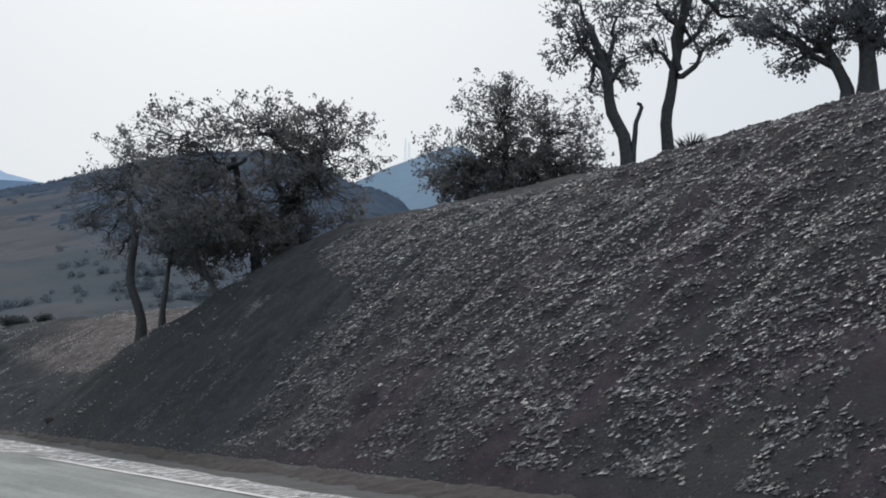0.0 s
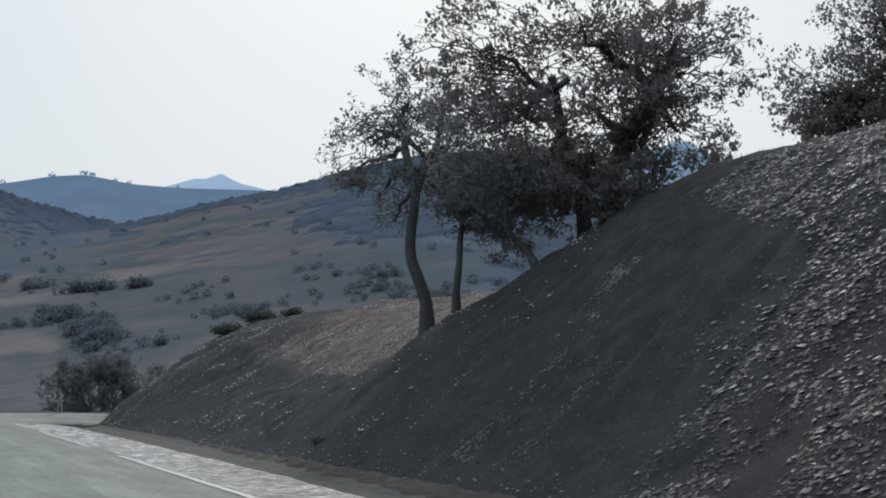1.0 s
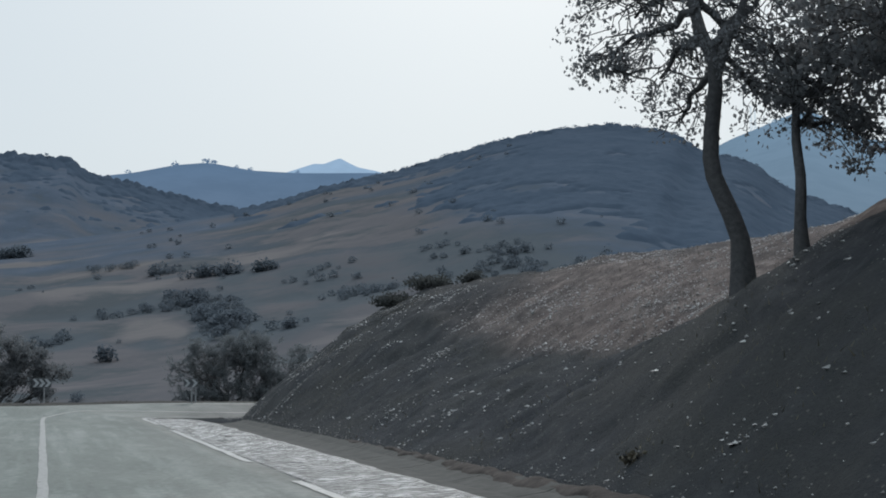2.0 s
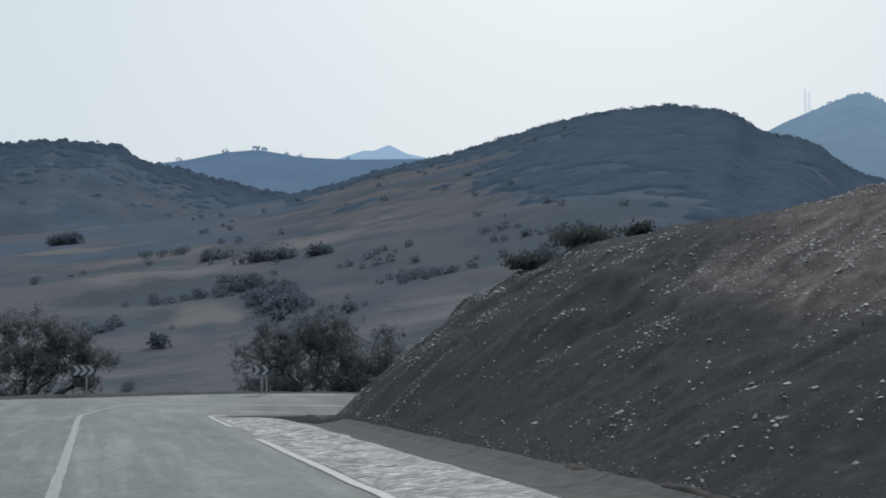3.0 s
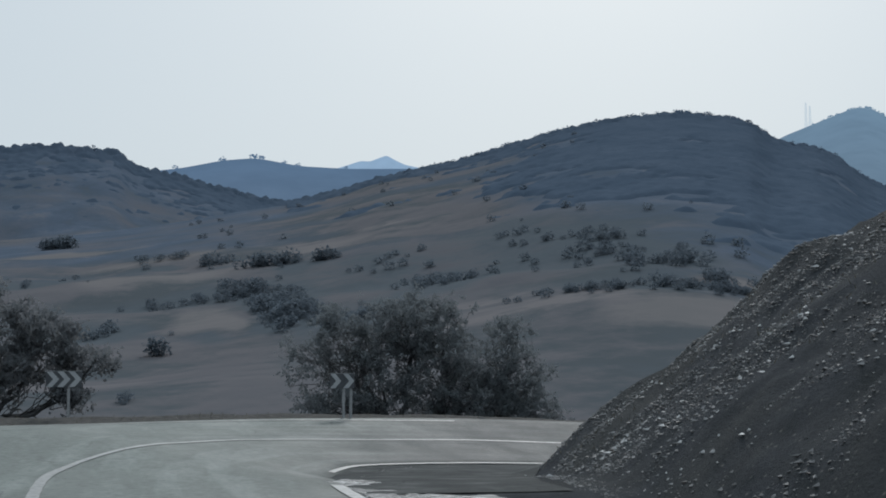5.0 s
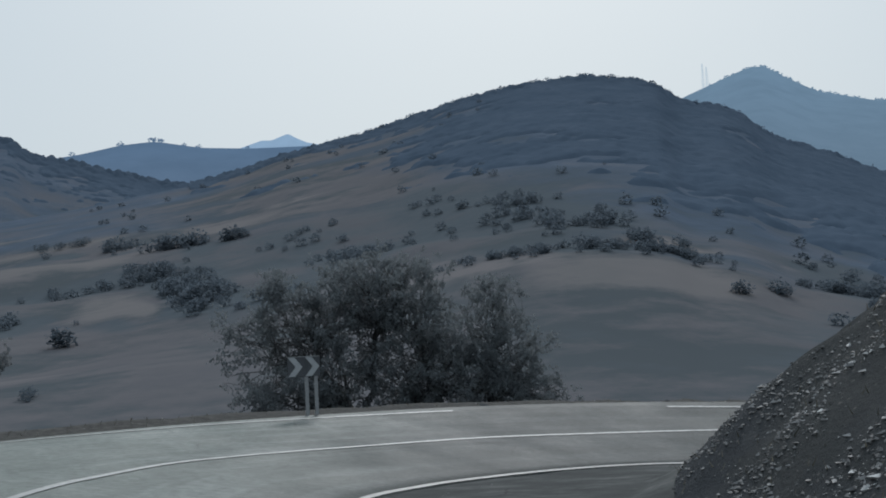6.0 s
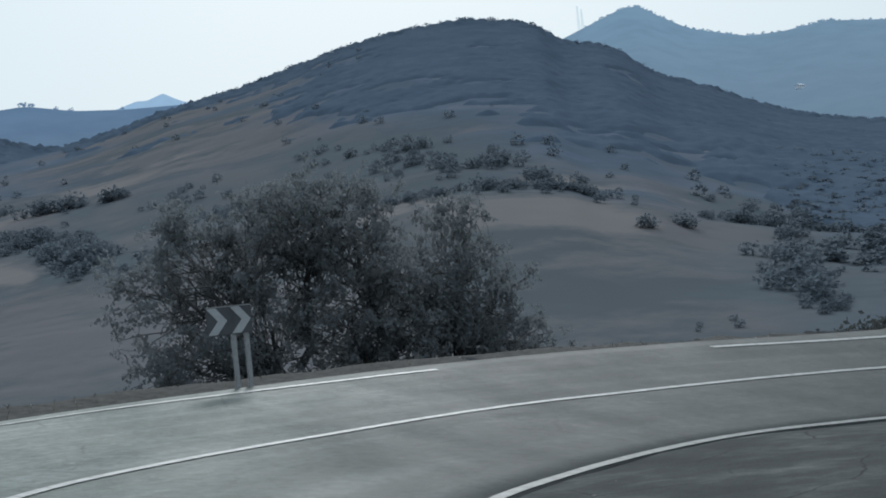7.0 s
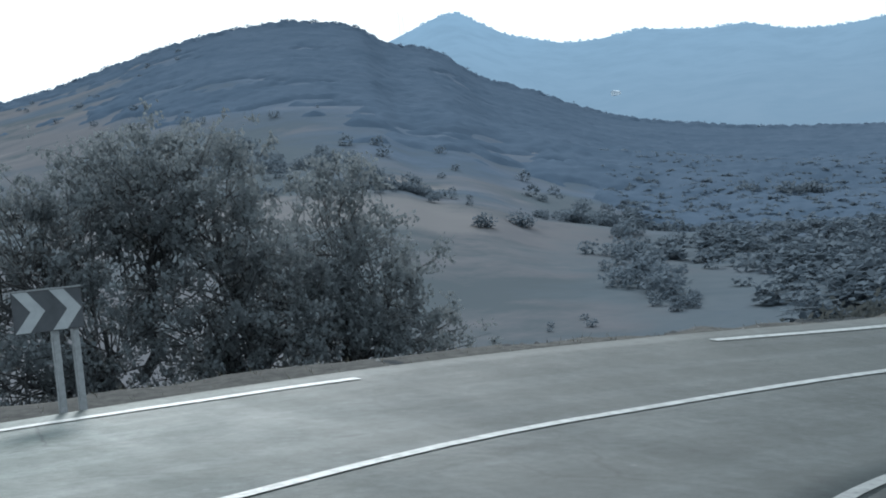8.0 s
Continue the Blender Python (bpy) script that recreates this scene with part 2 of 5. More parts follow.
MAT_EARTH = earth_material()
MAT_FIELD = field_material()
MAT_ASPHALT = asphalt_material()
MAT_PAINT = paint_material("white_road_paint", 0.68)
MAT_PAINT_DUSTY = paint_material("dusty_road_paint", 0.42)
MAT_PAINT_WORN = paint_material("faded_road_paint", 0.6)
MAT_GRAVEL = gravel_material()
MAT_SAND = plain("sandy_verge", (0.026, 0.026, 0.025), (0.072, 0.069, 0.064), 6.0, 0.95, 0.05, 0.5, 0.02)
MAT_APRON = apron_material()
MAT_CONCRETE = plain("dusty_concrete", (0.030, 0.032, 0.030), (0.068, 0.068, 0.064), 3.0, 0.9, 0.1, 0.3, 0.01)
MAT_SPILL = plain("washed_brown_soil", (0.030, 0.027, 0.025), (0.070, 0.061, 0.056), 5.0, 0.95, 0.05, 0.8, 0.03)
MAT_STONE = plain("pale_stone", (0.07, 0.068, 0.066), (0.27, 0.26, 0.25), 5.0, 0.9, 0.1, 0.4, 0.02, True)
MAT_RUBBLE = rubble_material()
MAT_NOSE = plain("dark_broken_rock", (0.022, 0.022, 0.023), (0.23, 0.225, 0.218), 5.0, 0.7, 0.3, 0.4, 0.02, True)
MAT_FIELDSTONE = plain("weathered_field_stone", (0.11, 0.102, 0.098), (0.50, 0.47, 0.455), 5.0, 0.9, 0.1, 0.4, 0.02, True)
MAT_BANKSTONE = plain("clean_broken_stone", (0.055, 0.055, 0.055), (0.52, 0.515, 0.50), 5.0, 0.7, 0.3, 0.4, 0.02, True)
MAT_STRAW = plain("dry_grass", (0.06, 0.056, 0.044), (0.15, 0.132, 0.098), 3.0, 0.9, 0.2, 0.1, 0.01, True)
MAT_BARK = plain("dark_bark", (0.045, 0.047, 0.050), (0.085, 0.085, 0.086), 12.0, 0.95, 0.15, 0.8, 0.03)
MAT_LEAF = plain("holm_oak_leaf", (0.135, 0.145, 0.154), (0.165, 0.172, 0.178), 1.2, 0.9, 0.05, 0.0, 0.01, True, 0.5)
MAT_LEAF_BROWN = plain("dusty_oak_leaf", (0.138, 0.140, 0.144), (0.172, 0.168, 0.166), 1.2, 0.9, 0.05, 0.0, 0.01, True, 0.5)
MAT_LEAF_GREEN = plain("grey_green_leaf", (0.142, 0.158, 0.167), (0.168, 0.182, 0.189), 1.0, 0.9, 0.04, 0.0, 0.01, True, 0.5)
MAT_LEAF_DARK = plain("dark_scrub_leaf", (0.050, 0.056, 0.057), (0.080, 0.084, 0.080), 1.2, 0.9, 0.05, 0.0, 0.01, True, 0.4)
# far foliage: air haze is painted in as a blue tint
MAT_SCRUB = plain("hazed_scrub_leaf", (0.086, 0.104, 0.124), (0.100, 0.119, 0.138), 0.2, 1.0, 0.0, 0.0, 0.01, True, 0.6)
MAT_WOOD = plain("hazed_wood_leaf", (0.130, 0.165, 0.215), (0.155, 0.190, 0.240), 0.2, 1.0, 0.0, 0.0, 0.01, True, 0.5)
MAT_CANOPY = plain("hazed_wood_canopy", (0.050, 0.068, 0.093), (0.068, 0.087, 0.115), 0.05, 1.0, 0.0, 0.0, 0.01)
MAT_METAL = plain("galvanised_steel", (0.17, 0.175, 0.18), (0.26, 0.265, 0.27), 20.0, 0.55, 0.5, 0.05, 0.002)
MAT_SIGN_DARK = plain("sign_black", (0.045, 0.048, 0.054), (0.070, 0.073, 0.080), 6.0, 0.6, 0.3, 0.02, 0.002)
MAT_SIGN_PALE = plain("sign_white", (0.26, 0.27, 0.28), (0.34, 0.35, 0.355), 6.0, 0.6, 0.3, 0.02, 0.002)
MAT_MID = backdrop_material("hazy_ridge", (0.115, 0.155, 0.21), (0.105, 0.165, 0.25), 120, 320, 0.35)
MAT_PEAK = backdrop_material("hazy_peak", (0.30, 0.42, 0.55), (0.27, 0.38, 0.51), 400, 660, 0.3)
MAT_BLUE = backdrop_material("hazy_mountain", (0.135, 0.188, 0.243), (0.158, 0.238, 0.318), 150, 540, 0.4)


# ---------- building helpers ----------
def mesh_object(name, verts, faces, mat, parent=None, smooth=False):
    me = bpy.data.meshes.new(name)
    me.from_pydata([tuple(map(float, v)) for v in verts] if not isinstance(verts, list) else verts, [], faces)
    me.materials.append(mat)
    if smooth:
        me.polygons.foreach_set("use_smooth", [True] * len(me.polygons))
    me.update()
    ob = new(name, me)
    ob.parent = parent
    return ob


def part(name, bm, mat, parent, label=""):
    me = bpy.data.meshes.new(name)
    bm.to_mesh(me)
    bm.free()
    me.materials.append(mat)
    ob = new(name, me)
    ob.parent = parent
    return tagged(ob, label)


def thing(name, at, label, category, group="", turn=0.0):
    ob = new(name)
    ob.matrix_basis = pose(*at, 0, 0, turn)
    ob.empty_display_size = 0.2
    return tagged(ob, label, category, group)


def box_bm(bm, size, centre, bevel=0.0):
    r = bmesh.ops.create_cube(bm, size=1.0)
    for v in r["verts"]:
        v.co = Vector((v.co.x * size[0] + centre[0], v.co.y * size[1] + centre[1], v.co.z * size[2] + centre[2]))
    if bevel:
        es = list({e for v in r["verts"] for e in v.link_edges})
        bmesh.ops.bevel(bm, geom=es, offset=bevel, segments=2, affect="EDGES")


def grid_faces(nu, nv):
    a = np.arange((nu - 1) * nv).reshape(nu - 1, nv)[:, :-1]
    return np.stack([a, a + 1, a + nv + 1, a + nv], -1).reshape(-1, 4).tolist()


def spline(points, step):
    """Evenly stepped Catmull-Rom curve through the points."""
    p = np.array(points, float)
    p = np.vstack([2 * p[0] - p[1], p, 2 * p[-1] - p[-2]])
    out = []
    for i in range(1, len(p) - 2):
        n = max(2, int(np.linalg.norm(p[i + 1] - p[i]) / step))
        t = np.linspace(0, 1, n, endpoint=False)[:, None]
        out.append(0.5 * (2 * p[i] + (p[i + 1] - p[i - 1]) * t + (2 * p[i - 1] - 5 * p[i] + 4 * p[i + 1] - p[i + 2]) * t**2
                          + (3 * p[i] - p[i - 1] - 3 * p[i + 1] + p[i + 2]) * t**3))
    return np.vstack(out + [p[-2][None]])


def value_noise(x, y, scale, seed):
    """Smooth noise in -1..1 on a lattice, for whole arrays."""
    rng = np.random.RandomState(seed)
    tab = rng.uniform(-1, 1, (256, 256))
    u, v = np.asarray(x) / scale, np.asarray(y) / scale
    i, j = np.floor(u).astype(int), np.floor(v).astype(int)
    fu, fv = u - i, v - j
    fu, fv = fu * fu * (3 - 2 * fu), fv * fv * (3 - 2 * fv)
    i0, i1, j0, j1 = i % 256, (i + 1) % 256, j % 256, (j + 1) % 256
    return (tab[i0, j0] * (1 - fu) + tab[i1, j0] * fu) * (1 - fv) + (tab[i0, j1] * (1 - fu) + tab[i1, j1] * fu) * fv


def smooth01(t):
    t = np.clip(t, 0, 1)
    return t * t * (3 - 2 * t)


# ---------- the road's plan ----------
CENTRE = [(0, -120), (0, 0), (0, 25), (0, 31), (0.06, 34), (0.34, 36.3), (0.78, 37.9), (1.4, 39.6), (2.35, 42.1), (3.4, 44.15), (4.6, 45.45), (6.5, 46.75), (9, 47.98),
          (12, 48.85), (16, 49.75), (20, 50.3), (28, 51.0), (40, 49), (70, 38), (400, -60)]
INNER = [(3.4, -120), (3.4, 0), (3.4, 25), (3.42, 31), (3.7, 34), (4.2, 37.4), (5.25, 40.6), (6.7, 42.5), (8.1, 43.75), (10.2, 45.15),
         (12.5, 46.1), (16.2, 47.0), (20, 47.4), (28, 47.8), (39, 45.6), (68.5, 34.8), (398, -63)]
OUTER = [(-3.4, -120), (-3.4, 0), (-3.4, 25), (-3.4, 33), (-3.3, 39), (-2.8, 44.3), (-1.2, 48.1), (1.45, 50.2), (4.5, 51.15), (8, 51.6),
         (11.8, 51.93), (16, 52.05), (20, 52.4), (28.3, 53.9), (41, 52), (71.5, 41), (402, -57)]
TOE = [(6.4, -120), (6.4, 0), (6.4, 24), (6.62, 30), (7.38, 34.2), (7.93, 38.05), (9.68, 40.9), (12.4, 42.65), (16, 43.8), (20, 44.3),
       (28, 44.7), (38, 42.5), (67, 32), (396, -66)]


def road_z(x, y):
    """Level on the straight; banked and falling away through the bend."""
    u, v = (np.clip(x, 0, 60) - 8) / 5, (np.clip(y, 34, 56) - 46) / 5
    u2, v2 = np.clip(u, -1.6, 2.4), np.clip(v, -1.6, 1.4)
    bend = -0.349 - 0.471 * u + 0.407 * v2 + 0.309 * u2 * v2 - 0.083 * u2 * u2
    return bend * smooth01((np.asarray(y) + 1.5 * np.clip(x, 0, 20) - 36) / 9)


def signed(x, y, line):
    """Distance to a polyline (positive on its right), and the place along it."""
    p = spline(line, 1.2) if len(line) < 40 else line
    p = p[:: 1]
    x, y = np.ravel(x), np.ravel(y)
    best, side, along = np.full(x.shape, 1e18), np.ones(x.shape), np.zeros(x.shape)
    near = np.zeros((len(x), 2))
    s = 0.0
    for a, b in zip(p[:-1], p[1:]):
        d = b - a
        ln = np.hypot(*d)
        t = np.clip(((x - a[0]) * d[0] + (y - a[1]) * d[1]) / ln**2, 0, 1)
        qx, qy = a[0] + t * d[0], a[1] + t * d[1]
        dist = (x - qx) ** 2 + (y - qy) ** 2
        m = dist < best
        best[m] = dist[m]
        side[m] = np.sign((x - a[0]) * d[1] - (y - a[1]) * d[0])[m]
        along[m] = (s + t * ln)[m]
        near[m] = np.stack([qx, qy], -1)[m]
        s += ln
    side[side == 0] = 1
    return np.sqrt(best) * side, along - 120.0, near


TOE_LINE, OUTER_LINE = spline(TOE, 1.5), spline(OUTER, 1.5)
keep = lambda p: p[(np.arange(len(p)) % 4 == 0) | ((p[:, 1] > 24) & (p[:, 0] < 45))]
TOE_LINE, OUTER_LINE, INNER_LINE = keep(TOE_LINE), keep(OUTER_LINE), keep(spline(INNER, 1.5))

# the cut bank: place along its foot, rise of its face, height of its edge, rise of the land above, highest land
BANK = np.array([(-120, .88, 6.4, .21, 9.0), (-24, .89, 6.42, .21, 9.27), (-20, .88, 6.3, .20, 9.28), (-17, .86, 6.1, .20, 9.28), (-14, .86, 5.9, .19, 9.28),
                 (-11, .89, 5.95, .21, 9.26), (-8, .92, 6.05, .24, 9.2), (-5, .89, 5.95, .27, 9.1), (-2, .77, 4.85, .33, 8.95), (1, .71, 3.85, .40, 8.85),
                 (3, .62, 3.05, .43, 7.6), (6, .50, 2.2, .43, 5.6), (12, .52, 2.2, .46, 5.15), (16, .63, 2.8, .43, 5.0), (21, .86, 3.65, .31, 5.15),
                 (26, .85, 3.95, .30, 5.3), (30, .84, 4.25, .29, 5.3), (33, .86, 4.5, .26, 5.3), (39, .86, 4.55, .23, 5.3), (42, .89, 4.4, .22, 5.3),
                 (60, .85, 4.0, .2, 5.2), (500, .8, 4.0, .2, 5.2)])


def ground_z(x, y, rough=True):
    shape = np.shape(x)
    x, y = np.ravel(np.asarray(x, float)), np.ravel(np.asarray(y, float))
    d, s, near = signed(x, y, TOE_LINE)
    o, _, nearo = signed(x, y, OUTER_LINE)
    o = -o
    e, _, neari = signed(x, y, INNER_LINE)
    base = np.where(e > 0, road_z(neari[:, 0], neari[:, 1]), road_z(x, y))
    z = base - np.where(e > 0.6, 0.02 + 0.12 * smooth01((y + 16) / 4) * smooth01((30.6 - y) / 1.5) * (d < -0.2), 0.06)
    z = z - 0.2 * smooth01((e - 1.35) / 0.2) * smooth01((-d + 0.02) / 0.15) * smooth01((30.2 - y) / 1.0)      # bed of the gutter
    # bank
    m1, hc, m2, cap = (np.interp(s, BANK[:, 0], BANK[:, k]) for k in (1, 2, 3, 4))
    edge = hc / m1
    dd = np.clip(d, 0, None)
    face = m1 * np.minimum(dd, edge) + m2 * np.clip(dd - edge, 0, None)
    k = 0.35                                                     # rounded shoulder
    face = face - k * np.exp(-((dd - edge) / 1.1) ** 2)
    face = np.where(face > cap - 1.0, cap - 1.0 + 1.2 * (1 - np.exp(-(face - cap + 1.0) / 1.2)), face)
    face -= 0.16 * np.clip(dd - 24, 0, 160)
    face = face + 0.44 * np.exp(-((d - 4.15) / 0.62) ** 2 - ((s - 36.5) / 1.5) ** 2)      # a slumped spur on the nose
    if rough:
        w = smooth01(dd / 0.9)
        face = face + w * (0.16 * value_noise(x, y, 3.7, 1) + 0.10 * value_noise(x, y, 1.3, 2) + 0.06 * value_noise(x + y * 0.6, y * 2 - x, 0.62, 3))
        face = face + w * 0.05 * value_noise(x * 1.3, y * 1.3 + x, 0.36, 4) * smooth01((-12 - y) / 4)
        gully = np.abs(value_noise(s, s * 0 + 3.3, 1.6, 5) + 0.35 * value_noise(x, y, 0.8, 6))
        face = face - w * 0.10 * np.exp(-(gully / 0.22) ** 2) * smooth01(dd / 2) * smooth01((edge + 2 - dd) / 2)
    zb = np.where(d > 0, base - 0.03 + face, z)
    # outside of the bend: a verge, then down into the valley
    out = np.clip(o - 0.5, 0, None)
    ze = road_z(nearo[:, 0], nearo[:, 1])
    fall = np.clip(out - 1.5, 0, None)
    zo = ze - 0.05 - 5.2 * (1 - np.exp(-fall / 15.0)) + 0.14 * smooth01((out - 0.2) / 1.3) * smooth01((3.0 - out) / 1.0)
    if rough:
        zo = zo + smooth01(out / 0.6) * (0.05 * value_noise(x, y, 0.6, 7) + 0.10 * value_noise(x, y, 1.7, 8) * smooth01(fall)) + smooth01(fall / 60) * 1.5 * value_noise(x, y, 45, 9)
    res = np.where(o > 0.5, zo, zb)
    return res.reshape(shape)


def gz(x, y):
    return float(ground_z(np.array([x]), np.array([y]))[0])


# ---------- ground ----------
def axis(*runs):
    out = []
    for a, b, step in runs:
        out.append(np.arange(a, b, step))
    return np.concatenate(out)


def far_steps(start, end, first):
    v, step = [start], first
    while v[-1] < end:
        step *= 1.35
        v.append(v[-1] + step)
    return np.array(v[1:])


gx = np.concatenate([-far_steps(14, 4600, 2)[::-1], axis((-14, -5, 1.0), (-5, 5.6, 0.45), (5.6, 17.0, 0.17), (17.0, 30, 0.5), (30, 60, 2.0)), far_steps(60, 4600, 3)])
gy = np.concatenate([-far_steps(48, 4600, 3)[::-1], axis((-48, -30, 0.6), (-30, 44, 0.17), (44, 58, 0.35), (58, 62, 0.5), (62, 110, 2.0)), far_steps(110, 4600, 4)])
GX, GY = np.meshgrid(gx, gy, indexing="ij")
GZ = ground_z(GX, GY)
ground = mesh_object("ground", np.stack([GX, GY, GZ], -1).reshape(-1, 3), grid_faces(len(gx), len(gy)), MAT_EARTH, smooth=True)
# from_pydata ran along y first, so faces point down; turn them up
ground.data.flip_normals() if ground.data.polygons[0].normal.z < 0 else None
bd, bs, _ = signed(GX.ravel(), GY.ravel(), TOE_LINE)
top = smooth01((bd - np.interp(bs, BANK[:, 0], BANK[:, 2] / BANK[:, 1]) + 0.4) / 1.2) * (0.12 + 0.88 * smooth01((21 - GY.ravel()) / 5)) * (0.25 + 0.75 * smooth01((GY.ravel() + 7) / 6))
ground.data.attributes.new("dry_field", "FLOAT", "POINT").data.foreach_set("value", top.astype(np.float32))
ground.data.attributes.new("red_earth", "FLOAT", "POINT").data.foreach_set("value", smooth01((-14 - GY.ravel()) / 6).astype(np.float32))
tagged(ground, "dry stony brown hillside and valley ground beside the road", "ground", kind="structure")


# ---------- road ----------
def ribbon(name, left, right, across, mat, lift=0.0, wave=None, skirt=0.0):
    """A strip between two curves of equal count, laid on the road's surface."""
    t = np.linspace(0, 1, across)[None, :, None]
    p = left[:, None] * (1 - t) + right[:, None] * t
    z = road_z(p[..., 0], p[..., 1]) + lift
    if wave is not None:
        z = z + wave(p[..., 0], p[..., 1], t[..., 0])
    p = np.concatenate([p, z[..., None]], -1)
    if skirt:
        down = np.array([0, 0, skirt])
        p = np.concatenate([p[:, :1] - down, p, p[:, -1:] - down], 1)
    ob = mesh_object(name, p.reshape(-1, 3), grid_faces(len(left), p.shape[1]), mat, smooth=True)
    if sum(q.normal.z for q in ob.data.polygons[:60]) < 0:
        ob.data.flip_normals()
    return ob


def twin(a, b, step):
    """Two control rows, resampled to the same count."""
    return np.split(spline(np.hstack([np.array(a, float), np.array(b, float)]), step), 2, axis=1)


def shifted(points, off):
    """A curve moved to its right."""
    p = np.array(points, float)
    d = np.gradient(p, axis=0)
    d /= np.linalg.norm(d, axis=1, keepdims=True)
    return p + off * np.stack([d[:, 1], -d[:, 0]], -1)


ol, il = twin(OUTER, INNER, 0.5)
road = ribbon("road", shifted(ol, -0.55), shifted(il, 0.10), 15, MAT_ASPHALT, skirt=0.15,
              wave=lambda x, y, t: 0.006 * value_noise(x, y, 1.7, 12))
cross = np.tile(np.concatenate([[0], np.linspace(0, 1, 15), [1]]), len(ol))
rx = np.array([v.co[:2] for v in road.data.vertices])
# mask for the sheen loss painted into the asphalt colour
falloff = road.data.attributes.new("sheen_falloff", "FLOAT", "POINT")
falloff.data.foreach_set("value", (smooth01((rx[:, 0] + 4 * cross - 4.0) / 8)).astype(np.float32))
for nm, vals in (("across", cross * 7.6), ("along", np.repeat(np.concatenate([[0], np.cumsum(np.linalg.norm(np.diff(ol, axis=0), axis=1))]), 17))):
    road.data.attributes.new(nm, "FLOAT", "POINT").data.foreach_set("value", vals.astype(np.float32))
tagged(road, "worn pale grey asphalt road curving round the bend", "road", kind="structure")


def stripe(line, y0, y1, width, label, by="y", mat=None):
    """A painted line between two places along a curve."""
    p = spline(line, 0.35)
    k = p[:, 1] if by == "y" else p[:, 0]
    keep_ = (k >= y0) & (k <= y1)
    if by == "y":
        keep_ &= p[:, 0] < 4.2
    p = p[keep_]
    wob = 0.012 * value_noise(p[:, 0] * 3 + 5, p[:, 1] * 3, 1.0, 14)[:, None]
    ob = ribbon("painted_line", shifted(p, -width / 2) + wob, shifted(p, width / 2) + wob, 3, mat or MAT_PAINT, 0.010,
                wave=lambda x, y, t: 0.006 * value_noise(x, y, 1.7, 12))
    return tagged(ob, label, "road marking", "painted road lines", kind="structure")


stripe(CENTRE, -110, 36.4, 0.14, "worn white centre line on the asphalt", "y", MAT_PAINT_WORN)
stripe(CENTRE, 0.33, 66, 0.125, "white centre line curving round the bend", "x")
for a, b in ((-110, -15), (-12.8, 1.5), (4.8, 20.2), (24.8, 32.2)):
    stripe(INNER, a, b, 0.15, "white edge line beside the gravel shoulder")
stripe(INNER, 4.6, 66, 0.115, "dusty worn inner edge line of the bend", "x", MAT_PAINT_DUSTY)
stripe(OUTER, -110, 38, 0.14, "white edge line on the outer side of the road")
stripe(OUTER, -1.2, 10.55, 0.15, "white outer edge line along the verge of the bend", "x")
stripe(OUTER, 15.1, 66, 0.15, "white outer edge line along the verge of the bend", "x")

# old dark paving between the inner line of the bend and the bank
pa, pb = twin(INNER, [(a[0] + 2.6, a[1]) for a in INNER[:4]] + [(6.4, 33.2), (7.3, 36.3), (8.6, 38.9), (10.0, 40.6), (11.6, 42.0), (13.4, 43.0), (15.2, 43.6), (18, 44.2), (21.5, 44.6), (28.2, 45.0), (38.4, 43.0), (67.3, 32.4), (396.5, -65.5)], 0.8)
sel = (pa[:, 1] > 30.5) & (pa[:, 0] < 60)
pa, pb = shifted(pa, 0.08)[sel], pb[sel]
tt_ = np.linspace(0, 1, 8)[None, :, None]
pp = pa[:, None] * (1 - tt_) + pb[:, None] * tt_
zz = np.repeat(road_z(pa[:, 0], pa[:, 1])[:, None], 8, 1) - 0.012 + 0.012 * value_noise(pp[..., 0], pp[..., 1], 0.8, 27)
zz[:, 1:] = np.maximum(ground_z(pp[:, 1:, 0], pp[:, 1:, 1], False) + 0.018, zz[:, :1] + 0.006) + 0.012 * value_noise(pp[:, 1:, 0], pp[:, 1:, 1], 0.8, 27)
apron = mesh_object("paved_apron", np.concatenate([pp, zz[..., None]], -1).reshape(-1, 3), grid_faces(len(pa), 8), MAT_APRON, smooth=True)
if sum(q.normal.z for q in apron.data.polygons[:60]) < 0:
    apron.data.flip_normals()
tagged(apron, "old dark patched asphalt apron inside the bend", "road shoulder", kind="structure")

# sandy verge outside the bend
va = spline(OUTER, 0.5)
va = va[(va[:, 1] > 40) & (va[:, 0] < 40)]
va, vb = shifted(va, -0.5), shifted(va, -2.3)
vt = np.linspace(0, 1, 9)[None, :, None]
vp = va[:, None] * (1 - vt) + vb[:, None] * vt + 0.12 * value_noise(va[:, 0] * 2, va[:, 1] * 2, 1.0, 28)[:, None, None] * vt
vz = ground_z(vp[..., 0], vp[..., 1]) + 0.022 + 0.02 * value_noise(vp[..., 0], vp[..., 1], 0.35, 29)
vz[:, -1] -= 0.06
verge = mesh_object("verge", np.concatenate([vp, vz[..., None]], -1).reshape(-1, 3), grid_faces(len(va), 9), MAT_SAND, smooth=True)
if sum(q.normal.z for q in verge.data.polygons[:60]) < 0:
    verge.data.flip_normals()
tagged(verge, "pale sandy gravel verge outside the bend", "verge", kind="structure")

# gravel shoulder with washed-out ridges across it
ys = np.arange(-46, 33.0, 0.05)
lft = np.stack([3.51 + 0.03 * value_noise(ys, ys * 0, 1.1, 21), ys], -1)


def shoulder_edge(y):
    return np.interp(y, [-46, -25, -14, -6, 20, 33], [4.35, 4.35, 4.75, 5.05, 5.2, 5.1])


rgt = np.stack([shoulder_edge(ys) + 0.06 * value_noise(ys, ys * 0, 0.9, 22), ys], -1)


